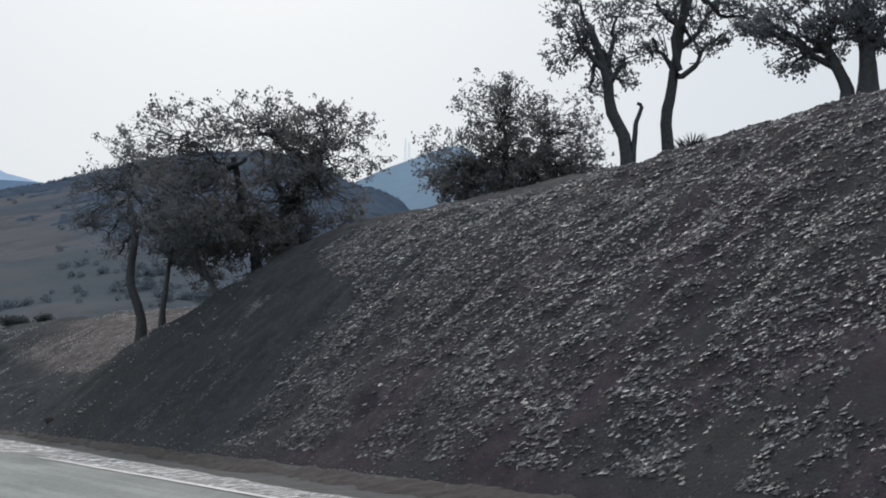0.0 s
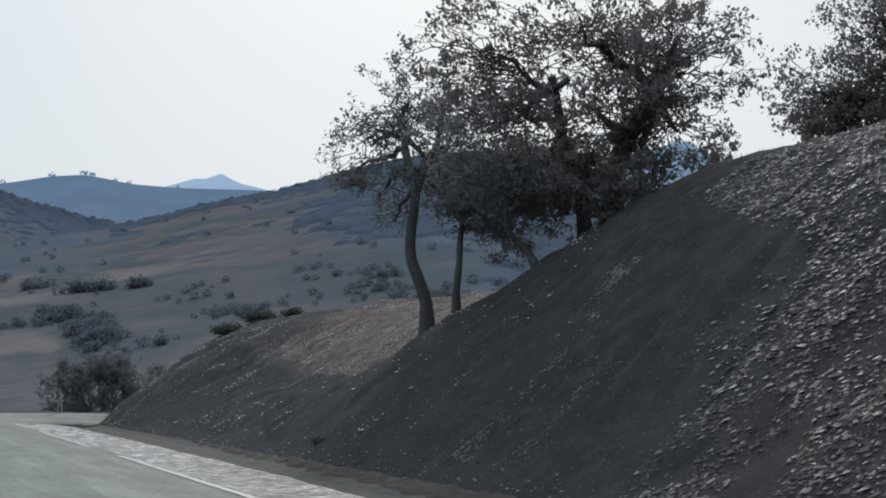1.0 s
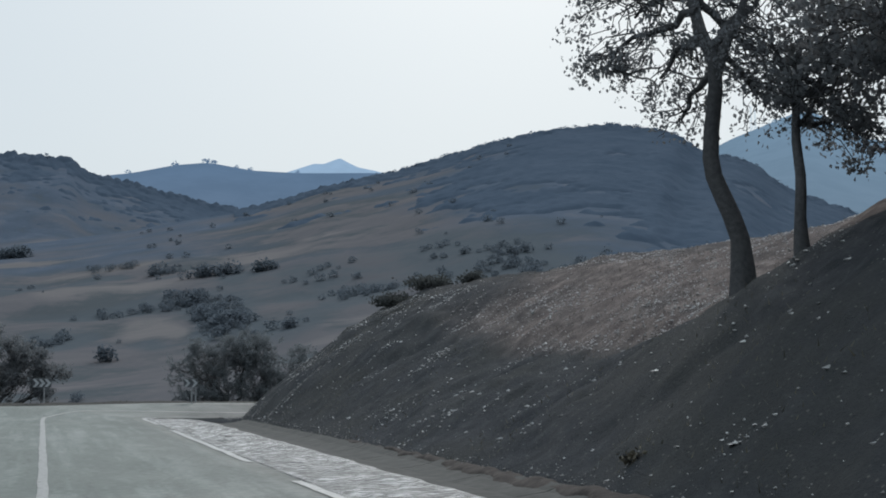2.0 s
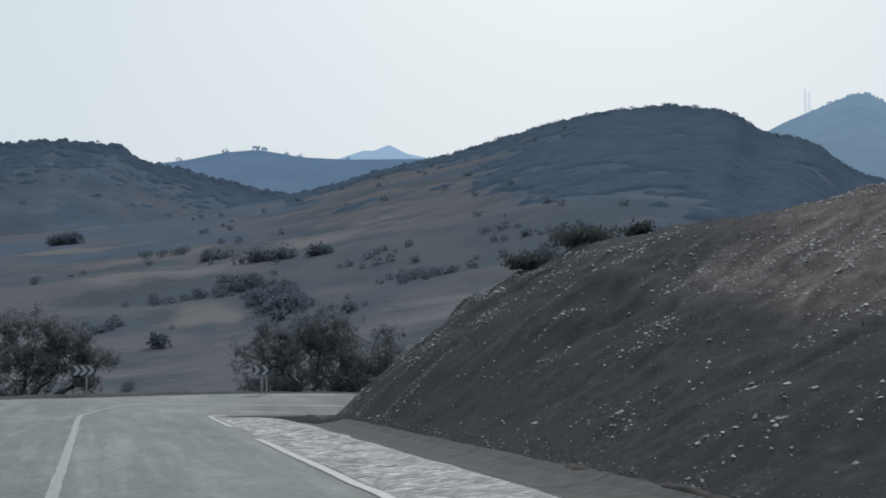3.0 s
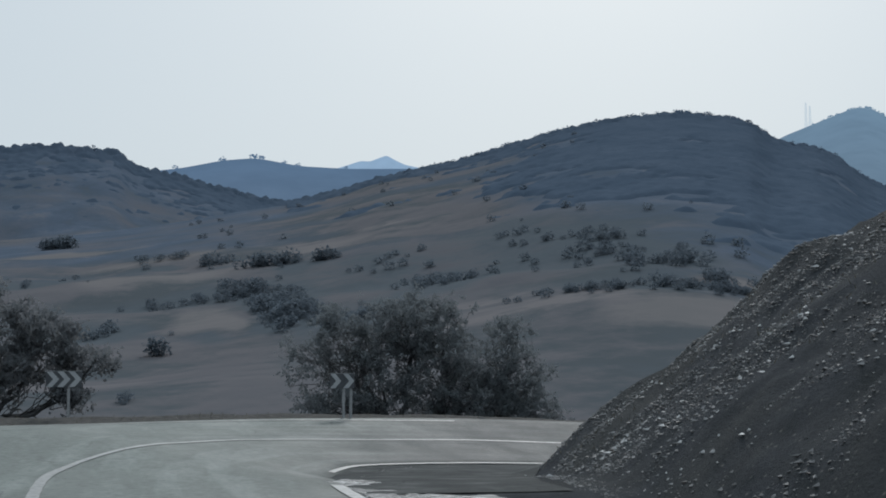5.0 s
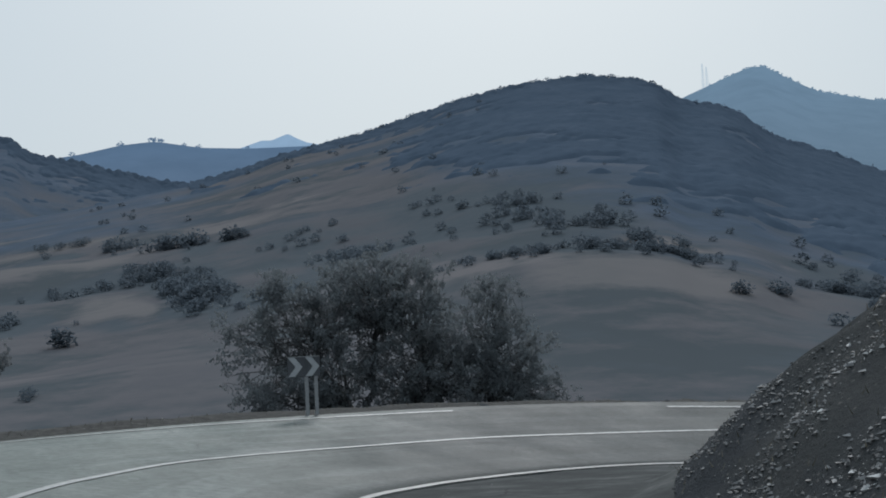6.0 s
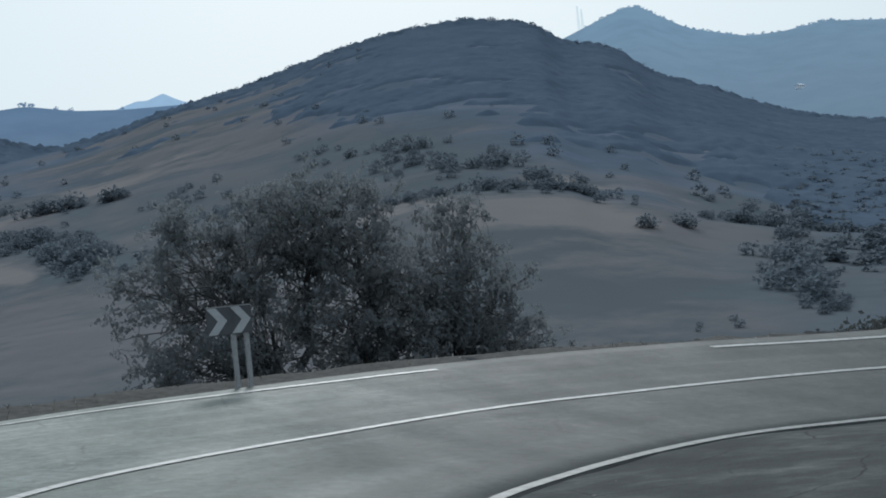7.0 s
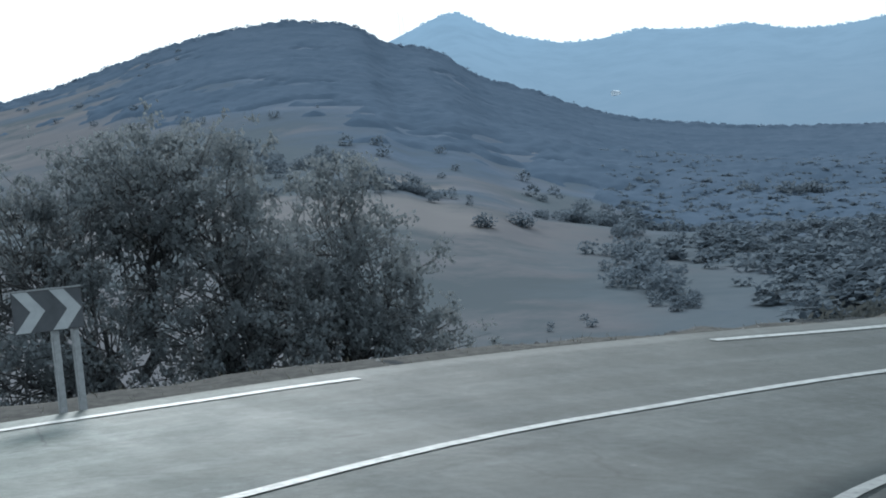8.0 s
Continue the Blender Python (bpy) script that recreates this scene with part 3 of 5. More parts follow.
def ridges(x, y, t):
    r = 0.03 * value_noise(x * 0.5 + y * 0.12, y * 1.0 + x * 0.25, 0.22, 23) + 0.016 * value_noise(x, y, 0.11, 24) + 0.02 * value_noise(x * 0.4, y, 0.7, 25)
    return r * smooth01(t * 8) * smooth01((1 - t) * 8) - 0.01


shoulder = ribbon("gravel_shoulder", lft, rgt, 26, MAT_GRAVEL, 0.012, ridges, 0.08)
tagged(shoulder, "rough pale gravel shoulder beside the asphalt, glints in its colour", "road shoulder", kind="structure")

# shallow concrete gutter of cast slabs between shoulder and bank
gutter = thing("concrete_gutter", (0, 0, 0), "grey dusty cast concrete roadside gutter slabs", "gutter")
tagged(gutter, kind="structure")


def slab(y0, y1):
    n = 8
    dz = [-0.045, -0.06, -0.09, -0.02, 0.06]
    verts, faces = [], []
    for y in np.linspace(y0, y1, n):
        x0 = float(shoulder_edge(y)) - 0.1
        for x, h in zip((x0, x0 + 0.35, 5.75, 6.2, 6.42), dz):
            verts.append((x, y, float(road_z(np.array(x), np.array(y))) + h + 0.012 * float(value_noise(np.array(x), np.array(y), 0.9, 31))))
    m = len(dz)
    for i in range(n - 1):
        for j in range(m - 1):
            faces.append((i * m + j, i * m + j + 1, i * m + m + j + 1, i * m + m + j))
    base = len(verts)
    verts += [(v[0], v[1], v[2] - 0.12) for v in verts]
    for i in range(n - 1):
        for j in (0, m - 1):
            a, b = i * m + j, i * m + m + j
            faces.append((a, b, b + base, a + base))
    for i in (0, n - 1):
        for j in range(m - 1):
            a, b = i * m + j, i * m + j + 1
            faces.append((a, b, b + base, a + base))
    return mesh_object("slab", verts, faces, MAT_CONCRETE, gutter)


yy = -47.0
while yy < 31:
    ln = 2.4 + 0.5 * random.random()
    slab(yy, yy + ln - 0.025)
    yy += ln


# stony soil washed down from the bank over the inner half of the gutter
ys = np.arange(-46, 12, 0.12)
reach = np.interp(ys, [-46, -12, 0, 8, 33], [0.50, 0.45, 0.25, 0.06, 0.05]) * (1 + 0.55 * value_noise(ys, ys * 0, 2.6, 101)) + 0.10 * value_noise(ys, ys * 0, 0.5, 102)
su = np.linspace(0, 1, 10)[None, :]
sx_ = 6.42 - reach[:, None] * (1 - su) + 0.10 * su
sy_ = np.repeat(ys[:, None], 10, 1)
bed = np.interp(sx_, [4.95, 5.25, 5.75, 6.2, 6.42, 6.6], [0.0, -0.05, -0.09, -0.02, 0.05, 0.10])
sz_ = bed + 0.02 * np.sin(np.pi * np.clip(su * 1.15, 0, 1)) + 0.03 * value_noise(sx_, sy_, 0.4, 103) * smooth01(su * 6) + 0.02 * value_noise(sx_, sy_, 0.16, 104) - 0.03 * (1 - smooth01(su * 6)) + 0.02 * smooth01((2 - sy_) / 6)
sz_[:, -1] = ground_z(sx_[:, -1], sy_[:, -1]) - 0.08
spill = mesh_object("washed_soil", np.stack([sx_, sy_, sz_], -1).reshape(-1, 3), grid_faces(len(ys), 10), MAT_SPILL, smooth=True)
if sum(q.normal.z for q in spill.data.polygons[:60]) < 0:
    spill.data.flip_normals()
tagged(spill, "brown stony soil washed down along the bank foot", "soil", kind="structure")


# ---------- hills ----------
# wooded hollows (+) and bare pale fields (-): bearing, rise, half widths, amount
COPSES = [(7.8, .30, 1.3, .07, 2.2), (8.8, .23, 1.0, .05, 2.0), (6.0, .37, 1.6, .035, 1.6), (3.0, .36, 2.6, .02, 1.5), (12, .40, 3, .06, 1.0), (-2, .5, 4, .05, 1.2), (14, .30, 2.2, .05, 1.1), (18, .42, 2.5, .07, 0.9), (21.5, .36, 1.6, .05, 1.0), (0.5, .27, 1.6, .03, 1.5), (5.5, .22, 1.2, .02, 1.4), (11.5, .21, 1.5, .03, 1.3), (34, .26, 2.5, .04, 1.2),
          (4.6, .29, 1.6, .04, -1.4), (2.5, .46, 3.0, .05, -1.6), (9.0, .55, 3.0, .06, -1.0), (36.5, .05, 2.5, .05, 1.2), (41, .10, 4.0, .07, 1.8), (25.0, .29, 3.0, .03, 1.2), (26.3, .203, 3.6, .010, 1.6),
          (6.2, .24, 0.8, .03, -1.5), (8.4, .19, 0.8, .02, -1.2), (0.6, .46, 1.2, .03, -1.2), (2.7, .616, 2.2, .015, -1.5), (-1.1, .72, 2.5, .02, -1.3), (27.4, .232, 1.8, .012, -1.8), (26.5, .165, 4.5, .022, -1.5), (35, .10, 3.5, .08, 0.75),
          (6.6, .38, 0.7, .02, 1.2), (5.1, .516, 1.2, .015, 1.3), (8.5, .444, 1.2, .02, 1.3), (2.6, .565, 1.2, .012, 1.2), (36.3, .23, 1.5, .03, 1.2), (38.5, .154, 1.8, .035, 1.4), (20, .30, 5, .09, 0.7)]


def hill(name, label, crest, radius, foot, foot_z, mat, back, lump, seed, cols=260, rows=46, power=1.5, under=0.0, wooded=None):
    """A ridge round the bend: it rises from its foot to a crest of given heights by bearing, and falls behind."""
    b = np.linspace(crest[0][0], crest[-1][0], cols)
    zc = np.interp(b, [c[0] for c in crest], [c[1] for c in crest])
    zc = zc - under * smooth01((b - 12) / 4)
    zc = np.convolve(np.pad(zc, 1, mode="edge"), np.ones(3) / 3, "valid")
    t = np.concatenate([np.linspace(0, 1, rows), 1 + np.linspace(0.1, 1, 8)])
    B, T = np.meshgrid(b, t, indexing="ij")
    ZC = np.repeat(zc[:, None], len(t), 1)
    r = np.where(T <= 1, foot + (radius - foot) * T, radius + (T - 1) * back)
    x, y = r * np.sin(np.radians(B)), 20 + r * np.cos(np.radians(B))
    rise = np.where(T <= 1, T**power, 1 - 0.9 * (T - 1) ** 1.3)
    z = foot_z + (ZC - foot_z) * rise
    amp = lump * np.clip(1 - T, 0, 0.5) * 2 * np.clip(T * 4, 0, 1)
    sc = radius / 9
    z = z + amp * (value_noise(x, y, sc, seed) + 0.5 * value_noise(x, y, sc / 2.3, seed + 1) + 0.25 * value_noise(x, y, sc / 5, seed + 2))
    ob = mesh_object(name, np.stack([x, y, z], -1).reshape(-1, 3), grid_faces(*B.shape), mat, smooth=True)
    if ob.data.polygons[0].normal.z < 0:
        ob.data.flip_normals()
    tagged(ob, label, "hill", kind="structure")
    if wooded is not None:
        at = ob.data.attributes.new("wooded", "FLOAT", "POINT")
        at.data.foreach_set("value", wooded(B, T, x, y).ravel().astype(np.float32))
        at = ob.data.attributes.new("copse", "FLOAT", "POINT")
        at.data.foreach_set("value", (np.clip(copse_at(B, T) if wooded is main_wood else 0 * B, -1, 1) * 0.3).ravel().astype(np.float32))
    return b, t, x, y, z


def copse_at(b, t):
    """Wooded hollows and bare fields by bearing and rise."""
    w = 0 * b
    for cb, ct, sb, st, k in COPSES:
        w = w + k * np.exp(-((b - cb) / sb) ** 2 - ((t - ct) / st) ** 2)
    return w


def main_wood(b, t, x, y):
    """How wooded the hill is: bare brown pasture low on the left, woods on the top and the right."""
    w = np.clip((b - 20) / 8, -1, 1) * 0.5 + 0.2 + (t - 0.55) * 1.7 + 0.6 * value_noise(x, y, 110, 95) + 0.4 * value_noise(x, y, 37, 96)
    low = np.clip((b - 34) / 7, 0, 1) * 1.7
    w = w + np.minimum(copse_at(b, t), 0)
    return np.clip(w + low, -1.2, 1.2) * 0.28



MAIN = hill("hill_main", "wooded hill above dry brown pasture slopes", [(-40, 40), (-14, 60), (-6, 66), (0, 74), (3.5, 81), (5.9, 87), (8.3, 92), (10.2, 98), (12.2, 106), (13.6, 110), (16, 119), (19, 130.5), (21.4, 137), (22.7, 139), (24.7, 140.5), (27.0, 136),
            (27.8, 132.5), (28.15, 126.5), (28.9, 122), (30.1, 119.5), (31.1, 112.5), (32.1, 102), (33, 96.5), (34.2, 91), (36.3, 78), (38, 70), (40, 64), (42.9, 57), (48, 49), (60, 42), (80, 30)],
            720, 95, -5.6, MAT_FIELD, 500, 2.6, 41, 420, 80, 1.22, 2.0, main_wood)
LEFT = hill("hill_left", "dark wooded hill across the valley", [(-30, 136), (-8, 169), (-4.6, 172), (-2.4, 179), (0.9, 177), (1.7, 165), (2.6, 162), (4.9, 151), (6.8, 142), (8.2, 138), (10, 128), (13, 100)],
            1100, 640, 30, MAT_FIELD, 700, 10, 51, 200, 40, 1.2, 0.0, lambda b, t, x, y: np.clip((t - 0.45) * 1.2 + 0.4 * value_noise(x, y, 120, 98), -1, 1) * 0.35)
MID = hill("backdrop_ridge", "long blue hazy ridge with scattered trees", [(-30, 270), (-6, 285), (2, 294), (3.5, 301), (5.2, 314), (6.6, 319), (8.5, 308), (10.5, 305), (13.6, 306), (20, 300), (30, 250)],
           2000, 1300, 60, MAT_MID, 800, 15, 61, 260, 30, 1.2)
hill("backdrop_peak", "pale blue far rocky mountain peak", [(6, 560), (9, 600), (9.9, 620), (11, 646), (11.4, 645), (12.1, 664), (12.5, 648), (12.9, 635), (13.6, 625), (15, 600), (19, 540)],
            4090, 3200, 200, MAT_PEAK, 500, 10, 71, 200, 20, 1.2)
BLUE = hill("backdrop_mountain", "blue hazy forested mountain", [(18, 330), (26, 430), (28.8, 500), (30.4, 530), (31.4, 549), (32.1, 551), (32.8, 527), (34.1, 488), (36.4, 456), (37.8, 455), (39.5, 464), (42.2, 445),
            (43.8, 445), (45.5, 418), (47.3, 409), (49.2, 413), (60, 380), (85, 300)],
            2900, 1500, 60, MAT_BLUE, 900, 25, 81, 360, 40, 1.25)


# ---------- plants ----------
def tube(verts, faces, path, radii, sides=7):
    """A tapered round limb along a path, added to the lists."""
    path = [Vector(p) for p in path]
    first = len(verts)
    side = Vector((1, 0.3, 0.1))
    for i, p in enumerate(path):
        d = (path[min(i + 1, len(path) - 1)] - path[max(i - 1, 0)]).normalized()
        u = d.cross(side)
        u = u.normalized() if u.length > 1e-4 else Vector((1, 0, 0))
        w = d.cross(u)
        for k in range(sides):
            a = 2 * math.pi * k / sides
            r = radii[i] * (1 + 0.12 * math.sin(3 * a + i))
            verts.append(tuple(p + (u * math.cos(a) + w * math.sin(a)) * r))
    for i in range(len(path) - 1):
        for k in range(sides):
            a, b = first + i * sides + k, first + i * sides + (k + 1) % sides
            faces.append((a, b, b + sides, a + sides))
    verts.append(tuple(path[-1]))
    for k in range(sides):
        a = first + (len(path) - 1) * sides + k
        b = first + (len(path) - 1) * sides + (k + 1) % sides
        faces.append((a, b, len(verts) - 1))


def bent(rng, a, b, n, sway):
    """A crooked line from a to b."""
    a, b = np.array(a, float), np.array(b, float)
    t = np.linspace(0, 1, n)[:, None]
    p = a + (b - a) * t
    j = np.cumsum(rng.normal(0, 1, (n, 3)), 0)
    j -= j[-1] * t
    return p + j * sway * np.linalg.norm(b - a) / n


def leaves_mesh(name, centres, size, mat, parent, rng, stretch=1.7, droop=1.0):
    """Many small folded leaf sprays, one at each centre."""
    n = len(centres)
    u = rng.normal(0, 1, (n, 3)) * np.array([1, 1, droop])
    u /= np.linalg.norm(u, axis=1, keepdims=True)
    w = np.cross(u, rng.normal(0, 1, (n, 3)))
    w /= np.linalg.norm(w, axis=1, keepdims=True)
    h = np.cross(u, w)
    s = size * rng.uniform(0.55, 1.35, (n, 1))
    a = centres - u * s * stretch / 2
    c = centres + u * s * stretch / 2
    b = centres + w * s * 0.45 + h * s * 0.18
    d = centres - w * s * 0.45 + h * s * 0.18
    verts = np.stack([a, b, c, d], 1).reshape(-1, 3)
    i = np.arange(n)[:, None] * 4
    faces = np.concatenate([i + [0, 1, 2], i + [0, 2, 3]], 0).tolist()
    return mesh_object(name, verts, faces, mat, parent)


def tree(name, label, group, trunks, lobes, leaf, per_tip, leaf_mat, seed, spread=0.35, sides=8, bushy=1.15, full=0.9, puff=1.06, airy=0.35):
    """trunks: paths with their foot radius. lobes: (trunk no, centre, radii, tips): a limb to each, with twigs that carry the leaves."""
    rng = np.random.RandomState(seed)
    foot = trunks[0][0][0]
    root = thing(name, foot, label, "tree", group)
    off = np.array(foot, float)
    ends = []
    for path, r0 in trunks:
        verts, faces = [], []
        p = spline([np.array(q, float) - off for q in path], 0.35)
        p = p + np.cumsum(rng.normal(0, 0.012, p.shape), 0)
        n = len(p)
        rad = [r0 * (1.45 - 0.45 * min(1, i / 2.0)) * (1 - 0.5 * i / n) for i in range(n)]
        tube(verts, faces, p, rad, sides)
        mesh_object("trunk", verts, faces, MAT_BARK, root, smooth=True)
        ends.append((p, r0))
    tips = []
    tv, tf = [], []
    for k, (ti, centre, radii, count, *thick) in enumerate(lobes):
        count = int(count * bushy)
        verts, faces = [], []
        p, r0 = ends[ti]
        start = p[int(len(p) * rng.uniform(0.58, 0.98))] if count > 0 else p[-1]
        c = np.array(centre, float) - off
        limb = bent(rng, start, c, 8, 0.35)
        tube(verts, faces, limb, np.linspace(r0 * 0.5, r0 * 0.16, 8), 6)
        d = rng.normal(0, 1, (count, 3))
        d /= np.linalg.norm(d, axis=1, keepdims=True)
        spray = c + d * np.array(radii) * puff * rng.uniform(0.12, 1.0, (count, 1)) ** 0.38
        spray = spray[: max(4, int(count * airy))]                                             # sprays of twigs, with gaps between them
        forks = []
        for e in spray:
            br = bent(rng, limb[rng.randint(2, 8)], e, 6, 0.55)
            tube(tv, tf, br, np.linspace(min(0.018, r0 * 0.12), 0.007, 6), 4)
            forks.append(br)
        pick = rng.randint(0, len(spray), count)
        q = spray[pick] + rng.normal(0, 0.15, (count, 3)) * np.array(radii)
        for e, f in zip(q, pick):
            tw = bent(rng, forks[f][rng.randint(3, 6)], e, 5, 0.45)
            tube(tv, tf, tw, np.linspace(0.009, 0.004, 5), 3)
            tips.append((tw[2::2], thick[0] if thick else 1.0))
        mesh_object("limb", verts, faces, MAT_BARK, root, smooth=True)
    tagged(mesh_object("twig_mass", tv, tf, MAT_BARK, root, smooth=True), kind="stuff")
    cs = []
    for tw, thickness in tips:
        m = max(2, int(per_tip * full * thickness * rng.uniform(0.3, 1.5)))
        heart = tw[[0, 1, 1]] + rng.normal(0, spread * 0.8, (3, 3))     # three rosettes at a twig's end
        cs.append(heart[rng.randint(0, 3, m)] + rng.normal(0, spread * 0.48, (m, 3)) * np.array([1, 1, 0.8]))
    tagged(leaves_mesh("crown", np.concatenate(cs), leaf, leaf_mat, root, rng, 1.3, 1.8), kind="stuff")
    return root


def on(x, y, dz=-0.08):
    return (x, y, gz(x, y) + dz)


# the trees on the bank
a = on(11.07, 2.2)
tree("oak_tree", "slender dark oak with an airy crown on the bank edge", "oaks on the bank", [([a, (11.05, 2.25, 3.7), (10.86, 2.45, 4.5), (10.78, 2.6, 5.1), (10.84, 2.6, 6.0), (10.9, 2.65, 6.7), (10.75, 3.0, 7.7), (10.7, 3.2, 8.6)], 0.17), ([(10.9, 2.65, 6.55), (11.1, 2.6, 7.1), (11.5, 2.6, 7.9), (11.7, 2.7, 8.8)], 0.09)],
     [(0, (10.3, 4.6, 8.0), (1.15, 1.3, 1.1), 62), (0, (11.1, 3.9, 9.2), (1.4, 1.4, 1.1), 66), (0, (12.2, 3.4, 8.4), (1.2, 1.3, 1.1), 54), (0, (10.4, 3.8, 6.7), (1.0, 1.1, 0.7), 34, 0.8),
      (0, (11.9, 2.7, 7.0), (1.0, 1.1, 0.9), 34, 0.8), (0, (9.9, 5.0, 7.1), (0.7, 0.8, 0.5), 18, 0.8), (0, (12.1, 3.0, 6.2), (0.8, 0.8, 0.6), 28, 0.6), (0, (10.6, 3.4, 5.9), (0.7, 0.7, 0.4), 20, 0.6)],
     0.062, 17, MAT_LEAF, 11, 0.13, bushy=1.5, airy=0.4, full=1.15)
b = on(11.2, 0.55)
tree("oak_tree", "thin leaning dark oak on the bank edge", "oaks on the bank", [([b, (11.25, 0.7, 4.3), (11.7, 1.5, 5.8), (11.9, 1.6, 7.0)], 0.10)],
     [(0, (11.4, 1.6, 7.2), (1.4, 1.4, 1.1), 60), (0, (12.4, 0.8, 7.5), (1.4, 1.3, 1.1), 56), (0, (11.7, 0.4, 6.0), (1.2, 1.2, 0.8), 60, 1.5), (0, (12.5, 1.4, 6.3), (1.1, 1.1, 0.8), 56, 1.5), (0, (12.9, 0.2, 6.6), (1.2, 1.2, 0.9), 60, 1.6), (0, (12.7, 0.9, 5.4), (1.0, 1.0, 0.7), 54, 1.5)],
     0.066, 22, MAT_LEAF, 12, 0.13, bushy=1.2, airy=0.4)
c = on(11.58, -3.15)
tree("oak_tree", "small crooked dark oak on the bank slope", "oaks on the bank", [([c, (11.5, -2.7, 4.6), (11.15, -2.55, 5.0), (11.0, -2.8, 5.6)], 0.08)],
     [(0, (10.9, -2.9, 6.3), (1.4, 1.3, 0.8), 50), (0, (11.9, -1.6, 6.2), (1.4, 1.4, 0.8), 54)],
     0.085, 24, MAT_LEAF, 13, 0.15)
o = on(14.1, -1.8)
tree("oak_tree", "broad old holm oak with a wide lacy dark crown", "oaks on the bank",
     [([o, (14.2, -1.7, 6.2), (14.55, -1.7, 7.4), (15.0, -1.9, 8.3), (15.1, -2.4, 8.9)], 0.30), ([on(13.3, -2.2), (13.0, -2.2, 6.3), (12.6, -2.3, 7.3), (12.1, -2.8, 8.4)], 0.17)],
     [(0, (14.3, -4.2, 8.7), (2.0, 2.1, 1.3), 130, 1.3), (0, (12.6, -3.4, 9.4), (2.2, 2.2, 1.1), 120, 1.25), (1, (10.4, -3.4, 8.6), (1.9, 2.0, 1.3), 105, 1.15), (0, (14.4, -0.6, 8.3), (1.8, 1.8, 1.2), 75, 1.0),
      (0, (15.3, -2.8, 7.5), (1.4, 1.6, 1.0), 52), (0, (14.9, -3.4, 9.5), (1.7, 1.7, 0.9), 95, 1.25), (0, (14.2, -3.6, 6.3), (1.6, 1.4, 0.8), 60, 2.0),
      (0, (13.2, -2.0, 6.0), (1.6, 1.5, 0.8), 100, 2.6), (1, (12.4, -4.0, 6.2), (1.4, 1.4, 0.8), 80, 2.4),
      (1, (11.4, -0.9, 8.2), (1.9, 1.9, 1.3), 85), (1, (10.2, -3.7, 7.0), (1.6, 1.7, 0.9), 60, 1.7), (0, (13.2, -4.0, 7.2), (1.8, 1.8, 1.0), 70, 2.0), (1, (12.0, -1.2, 6.6), (1.7, 1.7, 1.0), 100, 2.6)],
     0.080, 17, MAT_LEAF_BROWN, 14, 0.14, bushy=1.0, airy=0.45, full=0.85)
s = on(24.6, 1.0)
tree("shrub_tree", "rounded bushy tree with fine reddish leaves on the crest", "", [([s, (24.5, 0.9, 9.8), (24.4, 0.8, 10.8)], 0.2), ([on(25.3, 0.5), (25.5, 0.4, 9.9), (25.8, 0.3, 10.9)], 0.16)],
     [(0, (22.6, 1.6, 10.0), (1.6, 1.6, 1.5), 90), (0, (24.2, 0.6, 12.0), (1.8, 1.8, 1.5), 105), (1, (26.4, 0.0, 11.3), (1.8, 1.8, 1.6), 96), (0, (24.6, 0.4, 9.9), (2.2, 1.8, 1.2), 120, 1.6), (1, (27.0, -0.2, 9.7), (1.4, 1.4, 1.0), 80, 1.3), (0, (23.2, 1.3, 9.0), (1.6, 1.4, 0.9), 90, 1.8), (1, (25.8, 0.2, 9.0), (1.8, 1.4, 0.9), 90, 1.8)],
     0.09, 24, MAT_LEAF_BROWN, 15, 0.17, bushy=1.45, airy=0.6, full=0.8)
p = on(18.35, -14.22, -0.15)
tree("pine_tree", "leaning open-crowned tree with a broken side stem on the crest", "trees on the crest",
     [([p, (18.2, -14.1, 8.03), (17.96, -13.92, 8.66), (17.9, -13.88, 9.42), (17.72, -13.73, 10.19), (17.5, -13.6, 10.9)], 0.19), ([p, (18.45, -14.3, 8.1), (18.47, -14.32, 8.4), (18.57, -14.4, 8.78), (18.50, -14.35, 8.88)], 0.08)],
     [(0, (17.13, -13.3, 10.0), (0.75, 0.7, 0.42), 26), (0, (17.5, -13.6, 9.3), (0.55, 0.5, 0.22), 14, 0.7), (0, (18.25, -14.1, 10.1), (0.6, 0.6, 0.45), 26), (0, (18.25, -14.1, 9.4), (0.45, 0.4, 0.2), 12, 0.7), (0, (17.2, -13.4, 10.95), (0.9, 0.9, 0.5), 30),
      (0, (18.1, -14.0, 11.2), (1.0, 1.0, 0.6), 34), (0, (17.2, -13.3, 11.7), (1.1, 1.1, 0.6), 34)],
     0.07, 20, MAT_LEAF, 16, 0.12)
q = on(19.35, -14.53, -0.1)
tree("pine_tree", "upright open-crowned tree on the crest", "trees on the crest",
     [([q, (19.33, -14.5, 8.33), (19.44, -14.6, 9.02), (19.5, -14.65, 9.74), (19.63, -14.77, 10.79), (19.75, -14.85, 11.8)], 0.18)],
     [(0, (19.05, -14.25, 10.7), (0.6, 0.6, 0.45), 24), (0, (19.95, -15.05, 10.2), (0.5, 0.5, 0.25), 14, 0.7), (0, (20.4, -15.5, 10.75), (0.65, 0.6, 0.3), 20), (0, (19.1, -14.3, 11.6), (0.8, 0.8, 0.5), 28), (0, (20.2, -15.3, 11.4), (0.8, 0.8, 0.5), 28),
      (0, (20.9, -15.9, 11.1), (0.75, 0.7, 0.35), 22), (0, (19.7, -14.8, 12.2), (1.1, 1.1, 0.6), 34), (0, (20.7, -15.7, 12.0), (1.0, 1.0, 0.6), 30)],
     0.07, 20, MAT_LEAF, 17, 0.12)
